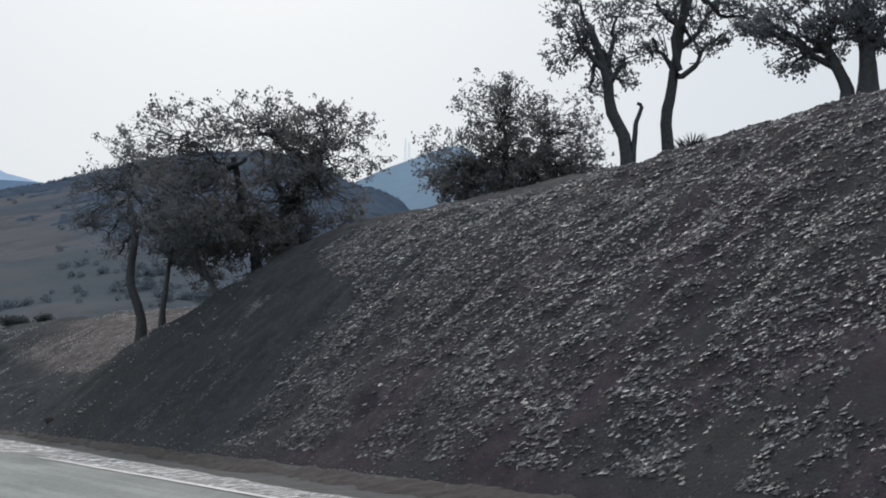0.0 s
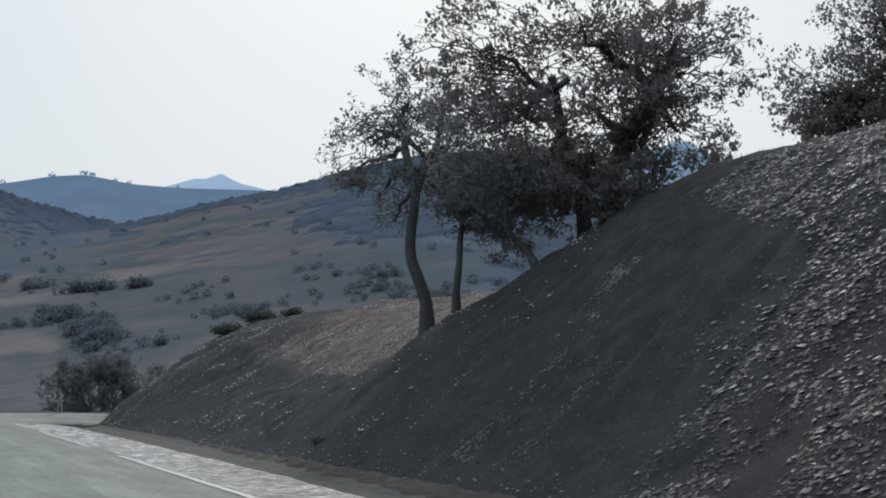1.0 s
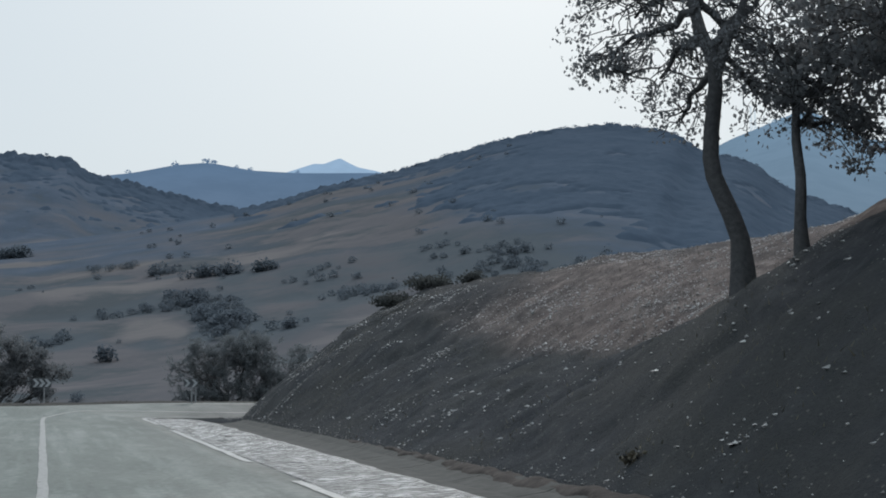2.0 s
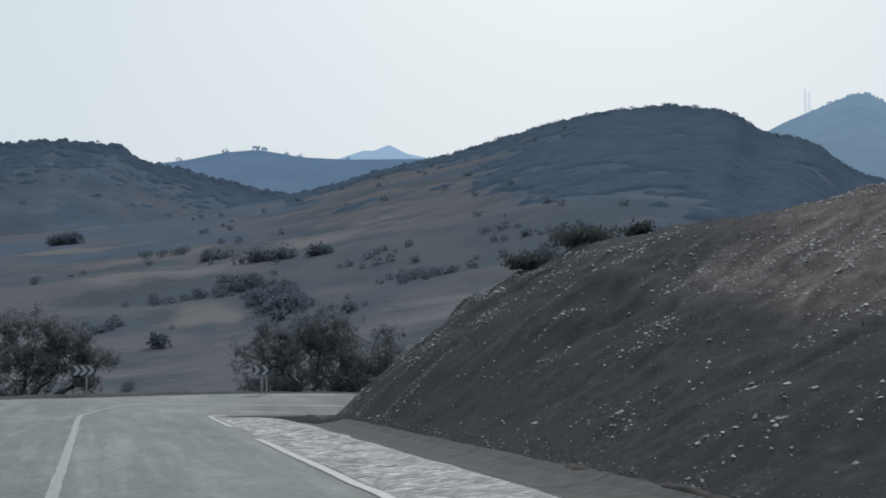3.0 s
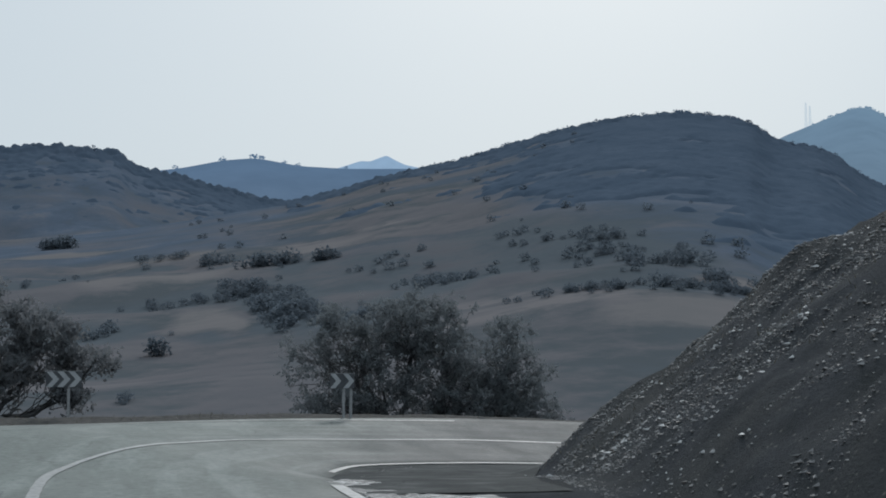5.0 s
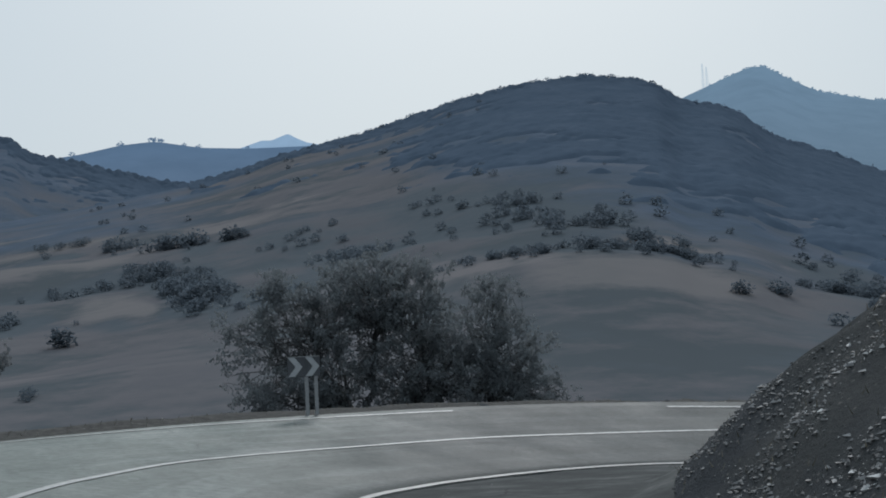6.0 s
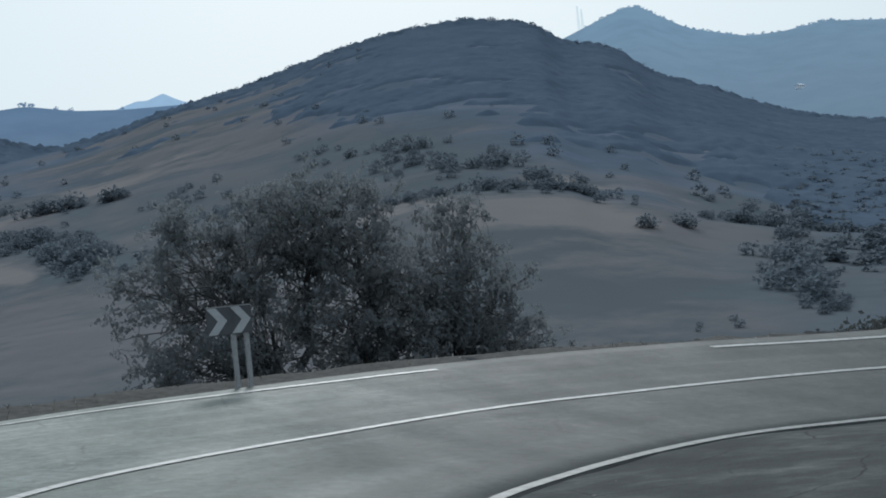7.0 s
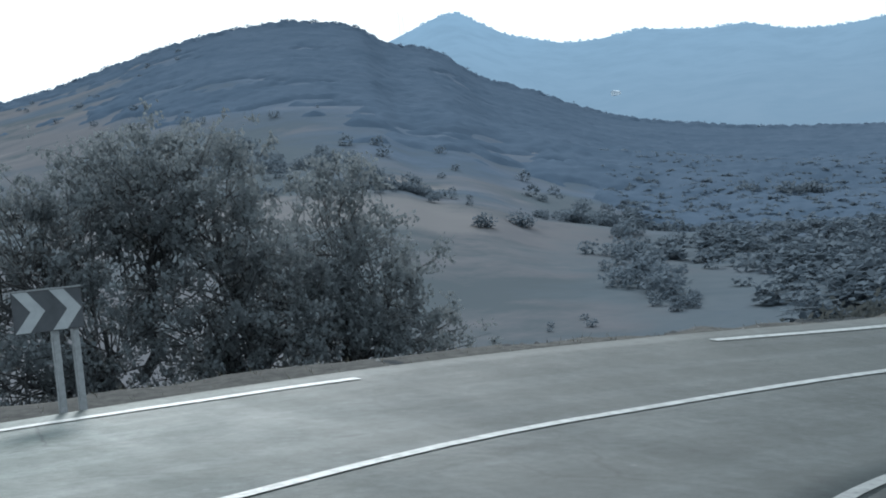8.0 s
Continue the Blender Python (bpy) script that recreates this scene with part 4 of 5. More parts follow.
f = on(17.97, -21.9, -0.1)
tree("pine_tree", "bent dark tree beside a thick trunk on the crest", "trees on the crest",
     [([f, (17.95, -21.9, 7.75), (17.85, -21.8, 8.1), (17.7, -21.65, 8.5), (17.5, -21.45, 8.9)], 0.16)],
     [(0, (17.2, -21.1, 8.35), (0.5, 0.5, 0.3), 26), (0, (17.3, -21.2, 9.0), (0.6, 0.6, 0.4), 28), (0, (16.8, -20.7, 8.95), (0.6, 0.6, 0.35), 26), (0, (17.7, -21.7, 9.5), (0.8, 0.8, 0.5), 36, 1.3), (0, (16.7, -20.6, 9.6), (0.8, 0.8, 0.45), 30)],
     0.06, 24, MAT_LEAF, 18, 0.11)
f = on(18.2, -22.2, -0.1)
tree("pine_tree", "thick-trunked dark tree standing on the crest", "trees on the crest",
     [([f, (18.2, -22.2, 7.9), (18.2, -22.18, 8.5), (18.15, -22.15, 9.4)], 0.24)],
     [(0, (18.0, -22.0, 9.0), (0.8, 0.8, 0.45), 44, 1.4), (0, (18.5, -22.5, 9.3), (0.8, 0.8, 0.7), 44, 1.3), (0, (18.1, -22.1, 10.0), (1.2, 1.2, 0.6), 54, 1.2), (0, (18.8, -22.7, 8.5), (0.4, 0.4, 0.3), 14)],
     0.06, 30, MAT_LEAF, 19, 0.13)

# the low oak behind the chevron sign, and the one beside the other sign
w = on(11.2, 60.5)
tree("holm_oak", "low many-stemmed holm oak behind the chevron sign", "oaks below the bend",
     [([w, (10.6, 60.4, w[2] + 1.2), (9.8, 60.4, w[2] + 2.4)], 0.2), ([on(11.9, 60.3), (12.2, 60.2, w[2] + 1.2), (12.6, 60.2, w[2] + 2.2)], 0.2), ([on(13.2, 60), (13.9, 59.9, w[2] + 1.0), (14.3, 59.8, w[2] + 2.0)], 0.15)],
     [(0, (8.4, 60.5, 1.6), (1.7, 1.6, 1.5), 90), (0, (9.4, 60.6, 2.6), (1.5, 1.5, 1.1), 84), (0, (11.2, 60.2, 3.0), (1.6, 1.6, 1.15), 96), (1, (12.0, 60.0, 2.5), (1.5, 1.5, 1.2), 81), (1, (11.4, 59.6, 1.0), (2.4, 1.4, 1.4), 111),
      (2, (14.2, 59.7, 2.2), (1.05, 1.1, 1.0), 51), (2, (14.6, 59.5, 0.8), (1.2, 1.2, 1.1), 51), (1, (13.2, 59.4, 0.4), (1.6, 1.3, 1.1), 60), (0, (8.6, 59.9, 0.2), (1.7, 1.2, 1.0), 69), (1, (12.9, 59.8, 0.9), (1.1, 1.1, 1.0), 50), (2, (14.0, 59.4, 0.4), (1.2, 1.0, 0.9), 40), (0, (10.0, 60.0, 0.8), (1.6, 1.3, 1.2), 50), (1, (11.6, 59.6, -0.5), (1.8, 0.9, 0.6), 40), (2, (15.0, 58.9, -0.1), (1.0, 0.8, 0.6), 24)],
     0.066, 62, MAT_LEAF_GREEN, 20, 0.16, bushy=1.25, full=1.0, airy=0.4)
v = on(-2.9, 62.5)
tree("holm_oak", "spreading dark oak beside the other chevron sign", "oaks below the bend",
     [([v, (-3.4, 63.8, v[2] + 1.2), (-3.2, 63.6, v[2] + 2.4)], 0.22), ([on(-5, 64), (-5.4, 64, v[2] + 2.2)], 0.2)],
     [(0, (-2.4, 63.4, 2.6), (2.0, 1.6, 1.5), 60), (0, (0.7, 62.8, 1.7), (0.9, 0.9, 0.4), 22, 0.7), (0, (0.2, 62.8, 0.8), (0.9, 0.9, 0.5), 24, 0.8), (0, (-0.8, 63.0, 2.7), (1.2, 1.1, 0.7), 34, 0.8), (0, (-1.0, 63.0, 1.6), (1.4, 1.4, 0.9), 26), (1, (-5.2, 64, 2.6), (2.0, 2.0, 1.6), 56), (1, (-7.0, 64.5, 1.8), (1.8, 1.8, 1.6), 46), (0, (-3.4, 63.4, 0.4), (2.0, 1.4, 1.2), 46), (1, (-6, 64, 0.3), (2.2, 1.6, 1.4), 46)],
     0.12, 60, MAT_LEAF, 21, 0.24, bushy=1.3, full=0.85, airy=0.45)


def bush(name, label, at, radii, count, leaf, mat, seed, group=""):
    """A low clump: short stems and a crown of small leaves."""
    rng = np.random.RandomState(seed)
    root = thing(name, at, label, "bush", group)
    verts, faces, cs = [], [], []
    for i in range(14):
        d = rng.normal(0, 1, 3)
        d /= np.linalg.norm(d)
        e = np.array([d[0] * radii[0], d[1] * radii[1], radii[2] * (0.8 + 0.8 * abs(d[2]))]) * rng.uniform(0.6, 1.0)
        tw = bent(rng, (0, 0, 0), e, 5, 0.4)
        tube(verts, faces, tw, np.linspace(0.035, 0.008, 5), 4)
        m = count // 14
        cs.append(tw[rng.randint(1, 5, m)] + rng.normal(0, 0.28, (m, 3)) * np.array(radii))
    tagged(mesh_object("stem_mass", verts, faces, MAT_BARK, root), kind="stuff")
    pts = np.concatenate(cs)
    pts[:, 2] = np.abs(pts[:, 2])
    tagged(leaves_mesh("foliage", pts, leaf, mat, root, rng), kind="stuff")
    return root


bush("bush", "small dark bush on the edge of the bank", on(12.35, 30.7), (0.75, 0.6, 0.30), 1400, 0.08, MAT_LEAF_DARK, 31, "bushes on the bank")
bush("bush", "small dark bush on the top of the bank", on(13.4, 29.0), (0.95, 0.8, 0.30), 1700, 0.08, MAT_LEAF_DARK, 32, "bushes on the bank")
bush("bush", "small dark bush on the top of the bank", on(14.75, 28.7), (0.5, 0.5, 0.26), 1100, 0.08, MAT_LEAF_DARK, 33, "bushes on the bank")
bush("bush", "low dark scrub beside the falling road", on(22.6, 56.2), (1.3, 1.0, 0.5), 1600, 0.09, MAT_LEAF_DARK, 34, "bushes below the bend")
bush("bush", "low dark scrub beside the falling road", on(25.5, 55.6), (1.6, 1.0, 0.7), 1800, 0.09, MAT_LEAF_DARK, 35, "bushes below the bend")
bush("bush", "dry weed clump at the foot of the bank", on(7.05, -2.3), (0.22, 0.2, 0.10), 160, 0.045, MAT_STRAW, 36, "weeds at the bank foot")
bush("bush", "dry weed clump under the oak beside the verge", on(14.6, 57.0), (0.5, 0.4, 0.22), 360, 0.07, MAT_STRAW, 37, "weeds by the verge")


def fan_palm(at):
    root = thing("fan_palm", at, "small dwarf fan palm on the crest", "palm")
    rng = np.random.RandomState(41)
    for i in range(34):
        az, el = rng.uniform(0, 2 * math.pi), rng.uniform(0.25, 1.4)
        d = np.array([math.cos(az) * math.cos(el), math.sin(az) * math.cos(el), math.sin(el)])
        u = np.cross(d, (0, 0, 1)); u /= np.linalg.norm(u)
        verts, faces = [], []
        tube(verts, faces, [(0, 0, 0.05), tuple(d * 0.28), tuple(d * 0.44)], [0.012, 0.009, 0.006], 4)
        for k in range(9):
            g = (k - 4) / 4 * 1.1
            e = d * math.cos(g) + u * math.sin(g)
            n = len(verts)
            verts += [tuple(d * 0.42 + u * 0.016), tuple(d * 0.42 - u * 0.016), tuple(d * 0.42 + e * 0.28 + u * 0.012 + np.array([0, 0, 0.016])), tuple(d * 0.42 + e * 0.46)]
            faces += [(n, n + 1, n + 2), (n, n + 2, n + 3), (n + 1, n + 2, n + 3)]
        mesh_object("frond", verts, faces, MAT_LEAF_DARK, root)


fan_palm(on(19.3, -15.6, 0.0))


# ---------- loose stones, grass, far woods ----------
def stones(name, label, x, y, size, seed, mat=None, sink=0.5, stretch=(1.15, 0.85), lie=0.5, tilt=0.0):
    """Many angular stones lying on the ground, one mesh."""
    rng = np.random.RandomState(seed)
    z = ground_z(x, y)
    n = len(x)
    base = np.array([(1, 0, 0), (0.2, 1, 0.1), (-1, 0.1, 0), (-0.1, -1, 0), (0.1, 0, 0.75), (0, 0.1, -0.6)], float)
    v = base[None] * rng.uniform(0.55, 1.3, (n, 6, 1)) + rng.normal(0, 0.12, (n, 6, 3))
    v = v * np.array([stretch[0], stretch[1], 0.9])
    a = rng.uniform(0, 2 * np.pi, n) if stretch[0] < 1.4 else rng.normal(lie, 0.45, n)
    ca, sa = np.cos(a)[:, None], np.sin(a)[:, None]
    v = np.stack([v[..., 0] * ca - v[..., 1] * sa, v[..., 0] * sa + v[..., 1] * ca, v[..., 2]], -1)
    v[..., 2] += tilt * v[..., 0]                        # lying flat on the slope
    v *= (size / 2)[:, None, None]
    v += np.stack([x, y, z + size * (0.5 - sink) * 0.6], -1)[:, None]
    f = np.array([(0, 1, 4), (1, 2, 4), (2, 3, 4), (3, 0, 4), (1, 0, 5), (2, 1, 5), (3, 2, 5), (0, 3, 5)])
    faces = (np.arange(n)[:, None, None] * 6 + f[None]).reshape(-1, 3).tolist()
    ob = mesh_object(name, v.reshape(-1, 3), faces, mat or MAT_STONE)
    return tagged(ob, label, "stones", kind="stuff")


rng = np.random.RandomState(5)
n = 210000                                           # rubble on the long bank before the oaks, and along its crest
x, y = 6.8 + 10.2 * rng.uniform(0, 1, n) ** 1.15, rng.uniform(-37, -7, n)
end = -15.4 + 6.0 * smooth01((x - 10.2) / 2.2)
keep_ = value_noise(x * 0.6 + 0.5 * y, y * 1.6 - x, 1.1, 91) + 0.7 * value_noise(x, y, 0.5, 92) + 0.9 * smooth01((x - 7.2) / 2.0) - 0.25 > rng.normal(0.0, 0.4, n) + 2.4 * smooth01((y - end) / 2)
stones("bank_rubble", "pale broken stone rubble and clods on the cut bank", x[keep_], y[keep_], 0.018 + 0.085 * rng.uniform(0, 1, keep_.sum()) ** 2.8, 6, MAT_RUBBLE, 0.45, (1.45, 0.8), -0.5, 0.35)
n = 5500                                            # washed-out chutes of fine stones in the shaded face
x = rng.uniform(7.0, 10.6, n)
fork = rng.uniform(0, 1, n) < 0.35
y = np.where(fork, -11.6 + 0.25 * (x - 7), -10.4 + 0.30 * (x - 7)) + 0.35 * value_noise(x, x * 0, 0.8, 88) + rng.normal(0, 0.30, n) * (0.5 + 0.25 * (10.6 - x))
keep_ = (value_noise(x * 0.6, y * 2.0, 0.6, 89) + 0.5 * value_noise(x, y, 0.2, 85) > rng.normal(0.1, 0.25, n)) & ~(fork & (x > 8.8))
stones("chute_stones", "washed-out streak of pale stones on the dark bank", x[keep_], y[keep_], 0.010 + 0.05 * rng.uniform(0, 1, keep_.sum()) ** 3, 46, MAT_STONE, 0.55, (1.6, 0.7), 0.0, 0.6)
n = 26000                                           # sparse clusters of stones on the shaded bank
x, y = 6.5 + 6.0 * rng.uniform(0, 1, n), rng.uniform(-7, 37, n)
keep_ = (value_noise(x + 0.5 * y, y - 0.6 * x, 1.3, 87) + 0.6 * value_noise(x, y, 0.45, 86) > 0.56 + rng.normal(0, 0.14, n) + 0.30 * smooth01((24 - y) / 6)) | (rng.uniform(0, 1, n) < 0.035)
x, y = x[keep_], y[keep_]
n = len(x)
stones("bank_stones", "scattered small pale stones on the dark bank", x, y, 0.024 + 0.085 * rng.uniform(0, 1, n) ** 3, 7, MAT_BANKSTONE, 0.45, (1.5, 0.8))
n = 60000                                           # the nose of the bank
x, y = rng.uniform(6.6, 13, n), rng.uniform(24, 42, n)
d, _, _ = signed(x, y, TOE_LINE)
keep_ = (d > 0.1) & (value_noise(x, y, 0.9, 93) > rng.normal(0.0, 0.3, n) + 0.6 * smooth01((33 - y) / 4))
stones("nose_rubble", "pale gravel rubble on the nose of the bank", x[keep_], y[keep_], 0.014 + 0.07 * rng.uniform(0, 1, keep_.sum()) ** 2.8, 8, MAT_NOSE, 0.5, (1.6, 0.75))
n = 26000                                           # stony field on the dip
x, y = rng.uniform(9.5, 18, n), rng.uniform(2, 27, n)
d, al, _ = signed(x, y, TOE_LINE)
keep_ = (value_noise(x * 1.3, y * 0.55, 1.5, 90) + 0.5 * value_noise(x, y, 0.5, 84) > rng.normal(0.12, 0.28, n)) & (d > np.interp(al, BANK[:, 0], BANK[:, 2] / BANK[:, 1]) + 0.1) & (y < rng.normal(18.5, 2.0, n))
x, y = x[keep_], y[keep_]
n = len(x)
stones("field_stones", "pale stones strewn over the dry field above the bank", x, y, 0.025 + 0.085 * rng.uniform(0, 1, n) ** 2.6, 9, MAT_FIELDSTONE, 0.6)
n = 5000                                            # foot of the bank
y = rng.uniform(-26, 36, n)
x = 6.18 + np.abs(rng.normal(0, 0.3, n)) + np.clip(y - 31, 0, 9) * 0.2
stones("toe_rubble", "small fallen stones along the foot of the bank", x, y, 0.014 + 0.07 * rng.uniform(0, 1, n) ** 4, 10)
n = 3600                                            # outer verge
x = rng.uniform(-2, 30, n)
ov = spline(OUTER, 0.3)
ov = ov[(ov[:, 0] > -3) & (ov[:, 0] < 30) & (ov[:, 1] > 44)]
pick = ov[rng.randint(0, len(ov), n)]
dist = 0.6 + 2.6 * rng.uniform(0, 1, n) ** 1.3
pick = pick + np.stack([np.full(n, 0.12), np.ones(n)], -1) * dist[:, None]
stones("verge_stones", "small stones and crumbled asphalt on the outer verge", pick[:, 0], pick[:, 1], 0.015 + 0.06 * rng.uniform(0, 1, n) ** 4, 11)


n = 500                                             # crumbs swept to the inside of the bend
iv = spline(INNER, 0.3)
iv = iv[(iv[:, 1] > 36) & (iv[:, 0] > 4) & (iv[:, 0] < 22)]
pick = iv[rng.randint(0, len(iv), n)] + np.stack([np.full(n, 0.45), np.full(n, -0.9)], -1) * (0.25 + np.abs(rng.normal(0, 0.7, n)))[:, None]
stones("apron_crumbs", "small loose stones and crumbs on the paved apron", pick[:, 0], pick[:, 1], 0.015 + 0.045 * rng.uniform(0, 1, n) ** 3, 47, None, 0.3)


def grass(name, label, x, y, height, seed, thick=0.012):
    rng = np.random.RandomState(seed)
    z = ground_z(x, y)
    n = len(x)
    a = rng.uniform(0, 2 * np.pi, n)
    h = height * rng.uniform(0.5, 1.4, n)
    w = thick * (1 + rng.uniform(0, 1, n))
    lean = rng.normal(0, 0.45, (n, 2)) * h[:, None]
    p = np.stack([x, y, z], -1)
    s = np.stack([np.cos(a) * w, np.sin(a) * w, 0 * a], -1)
    tip = p + np.concatenate([lean, h[:, None]], 1)
    v = np.stack([p - s, p + s, tip], 1).reshape(-1, 3)
    ob = mesh_object(name, v, np.arange(3 * n).reshape(-1, 3).tolist(), MAT_STRAW)
    return tagged(ob, label, "grass", kind="stuff")


n = 9000
x, y = rng.uniform(6.5, 17, n), rng.uniform(-30, 40, n)
d, _, _ = signed(x, y, TOE_LINE)
keep_ = (d > 0.1) & (value_noise(x, y, 1.9, 94) > 0.0)
grass("dry_grass", "short dry straw-coloured grass tufts on the bank", x[keep_], y[keep_], 0.08, 12, 0.005)
n = 5200
pick = ov[rng.randint(0, len(ov), n)] + np.stack([np.full(n, 0.12), np.ones(n)], -1) * rng.uniform(1.0, 4.0, (n, 1))
grass("verge_grass", "thin dry grass along the outer verge", pick[:, 0], pick[:, 1], 0.07, 13, 0.003)


def surface_at(h, bearing, t):
    """A place on a hill by bearing and rise."""
    b, ts, X, Y, Z = h
    i = np.clip(np.interp(bearing, b, np.arange(len(b))), 0, len(b) - 1.001)
    j = np.clip(np.interp(t, ts, np.arange(len(ts))), 0, len(ts) - 1.001)
    i0, j0 = i.astype(int), j.astype(int)
    fi, fj = i - i0, j - j0
    g = lambda A: (A[i0, j0] * (1 - fi) + A[i0 + 1, j0] * fi) * (1 - fj) + (A[i0, j0 + 1] * (1 - fi) + A[i0 + 1, j0 + 1] * fi) * fj
    return np.stack([g(X), g(Y), g(Z)], -1)


def clumps(name, label, at, size, mat, seed, per=24, category="trees", level=0.6, tall=0.36):
    """Far trees and scrub: each a loose mass of leaf sprays, one mesh."""
    rng = np.random.RandomState(seed)
    n = len(at)
    d = rng.normal(0, 1, (n, per, 3))
    d /= np.linalg.norm(d, axis=-1, keepdims=True)
    lump = 0.75 + 0.5 * rng.uniform(0, 1, (n, per, 1))
    pts = d * rng.uniform(0.2, 1, (n, per, 1)) ** 0.4 * lump * size[:, None, None] * np.array([0.5, 0.5, tall])
    pts = pts + at[:, None] + np.stack([0 * size, 0 * size, size * tall * 0.83], -1)[:, None]
    sz = np.repeat(size, per)[:, None] * 0.9 / math.sqrt(per)
    c = pts.reshape(-1, 3)
    m = len(c)
    u = rng.normal(0, 1, (m, 3)) * np.array([1, 1, level])
    u /= np.linalg.norm(u, axis=1, keepdims=True)
    w = np.cross(u, rng.normal(0, 1, (m, 3)) * np.array([level, level, 1 / level]))
    w /= np.linalg.norm(w, axis=1, keepdims=True)
    verts = np.stack([c - u * sz, c + w * sz * 0.8, c + u * sz, c - w * sz * 0.8], 1).reshape(-1, 3)
    ob = mesh_object(name, verts, np.arange(4 * m).reshape(-1, 4).tolist(), mat)
    return tagged(ob, label, category, kind="stuff")


def canopy(name, label, h, wood, b0, b1, t0, t1, cols, rows, cell, amp, bar, seed):
    """Closed far woodland: one sheet of low rounded crowns that sinks into the ground where the wood ends."""
    B, T = np.meshgrid(np.linspace(b0, b1, cols), np.linspace(t0, t1, rows), indexing="ij")
    P = surface_at(h, B.ravel(), T.ravel())
    px, py = P[:, 0], P[:, 1]
    tab = np.random.RandomState(seed).uniform(0, 1, (3, 256, 256))
    i, j = np.floor(px / cell).astype(int), np.floor(py / cell).astype(int)
    dome = np.zeros(len(P))
    for a in (-1, 0, 1):
        for b in (-1, 0, 1):
            u, v = (i + a) % 256, (j + b) % 256
            d2 = (px / cell - i - a - tab[0, u, v]) ** 2 + (py / cell - j - b - tab[1, u, v]) ** 2
            dome = np.maximum(dome, (0.5 + 0.7 * tab[2, u, v]) * (1 - d2 / 0.62))
    dome = dome + 0.25 * value_noise(px, py, cell * 0.31, seed)
    cover = wood(B.ravel(), T.ravel(), px, py) + 0.45 * value_noise(px, py, 17, seed + 1) + 0.5 * smooth01((T.ravel() - 0.94) / 0.03) + 0.35 * value_noise(px, py, 6, seed + 2)
    lift = smooth01((cover - bar - 3 * smooth01((t0 + 0.09 - T.ravel()) / 0.08)) / 0.35)
    P[:, 2] += lift * (0.5 + amp * dome * (1 + 1.6 * smooth01((T.ravel() - 0.955) / 0.03))) - (1 - lift) * 0.8
    f = np.array(grid_faces(cols, rows))
    f = f[(lift[f] > 0.02).any(1)]
    ob = mesh_object(name, P, f.tolist(), MAT_CANOPY, smooth=True)
    if ob.data.polygons[0].normal.z < 0:
        ob.data.flip_normals()
    return tagged(ob, label, "trees", kind="stuff")


canopy("hill_woods", "dense woods over the upper hill, blued by painted haze", MAIN, lambda b, t, x, y: main_wood(b, t, x, y) / 0.28, 8, 62, 0.16, 1.02, 420, 310, 4.2, 0.9, 0.22, 33)
n = 900                                            # lone trees along the edges of the wood
bb, tt = rng.uniform(4, 60, n), rng.uniform(0.2, 0.95, n)
P3 = surface_at(MAIN, bb, tt)
wood = main_wood(bb, tt, P3[:, 0], P3[:, 1]) / 0.28
keep_ = np.abs(wood - 0.1) + rng.normal(0, 0.25, n) < 0.12
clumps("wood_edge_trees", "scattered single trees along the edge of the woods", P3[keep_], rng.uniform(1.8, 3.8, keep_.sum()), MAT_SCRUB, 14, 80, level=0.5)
n = 220                                             # the row of trees along the crest
bb = np.sort(rng.uniform(12.5, 50, n))
P3 = surface_at(MAIN, bb, np.full(n, 1.0)) - np.array([0, 0, 0.2])
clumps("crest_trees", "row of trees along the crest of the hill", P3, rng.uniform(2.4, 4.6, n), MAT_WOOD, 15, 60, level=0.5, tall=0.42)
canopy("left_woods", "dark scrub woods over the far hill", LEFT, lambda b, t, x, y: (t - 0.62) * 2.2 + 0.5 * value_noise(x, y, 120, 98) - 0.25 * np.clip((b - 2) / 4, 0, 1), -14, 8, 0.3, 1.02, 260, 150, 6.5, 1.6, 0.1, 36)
n = 60
bb = np.sort(rng.uniform(-9, 2.6, n))
clumps("far_crest_trees", "row of trees along the crest of the far hill", surface_at(LEFT, bb, np.full(n, 1.0)) - np.array([0, 0, 1.5]), rng.uniform(4, 9, n), MAT_WOOD, 22, 30, level=0.4)
# hedges and single trees in the valley fields: bearing, rise, spread, number, size
HEDGES = [(2.6, .62, 1.0, 9, 5), (5.2, .55, 1.0, 9, 5.5), (7.6, .46, 1.4, 16, 5), (9.6, .45, 0.8, 8, 5), (7.2, .29, 0.5, 8, 4), (6.4, .36, 0.7, 8, 4), (8.3, .25, 0.6, 14, 4.5),
          (2.9, .19, 0.15, 3, 3.6), (1.6, .08, 0.2, 3, 1.6), (23.1, .265, 0.2, 3, 4), (24.8, .28, 0.5, 7, 4), (26.4, .23, 0.5, 8, 3.6), (28.0, .23, 0.3, 4, 3), (21, .20, 2.6, 46, 1.7), (27.5, .20, 2.6, 50, 1.9),
          (30.1, .152, 0.25, 3, 2.4), (31.8, .165, 0.3, 4, 2.4), (34, .20, 1.6, 22, 2.6), (35.8, .17, 0.4, 6, 2.4), (38.6, .166, 0.6, 8, 2.4), (32.3, .033, 0.15, 2, 0.9), (30.9, .034, 0.12, 2, 0.8), (-1.5, .8, 0.6, 12, 7),
          (43, .34, 1.5, 24, 4), (36, .05, 0.8, 16, 1.3)]
bb = np.concatenate([rng.normal(h[0], h[2] * 0.6, h[3]) for h in HEDGES])
tt = np.concatenate([rng.normal(h[1], 0.004 + 0.006 * h[1], h[3]) for h in HEDGES])
sz = np.concatenate([h[4] * rng.uniform(0.6, 1.25, h[3]) for h in HEDGES])
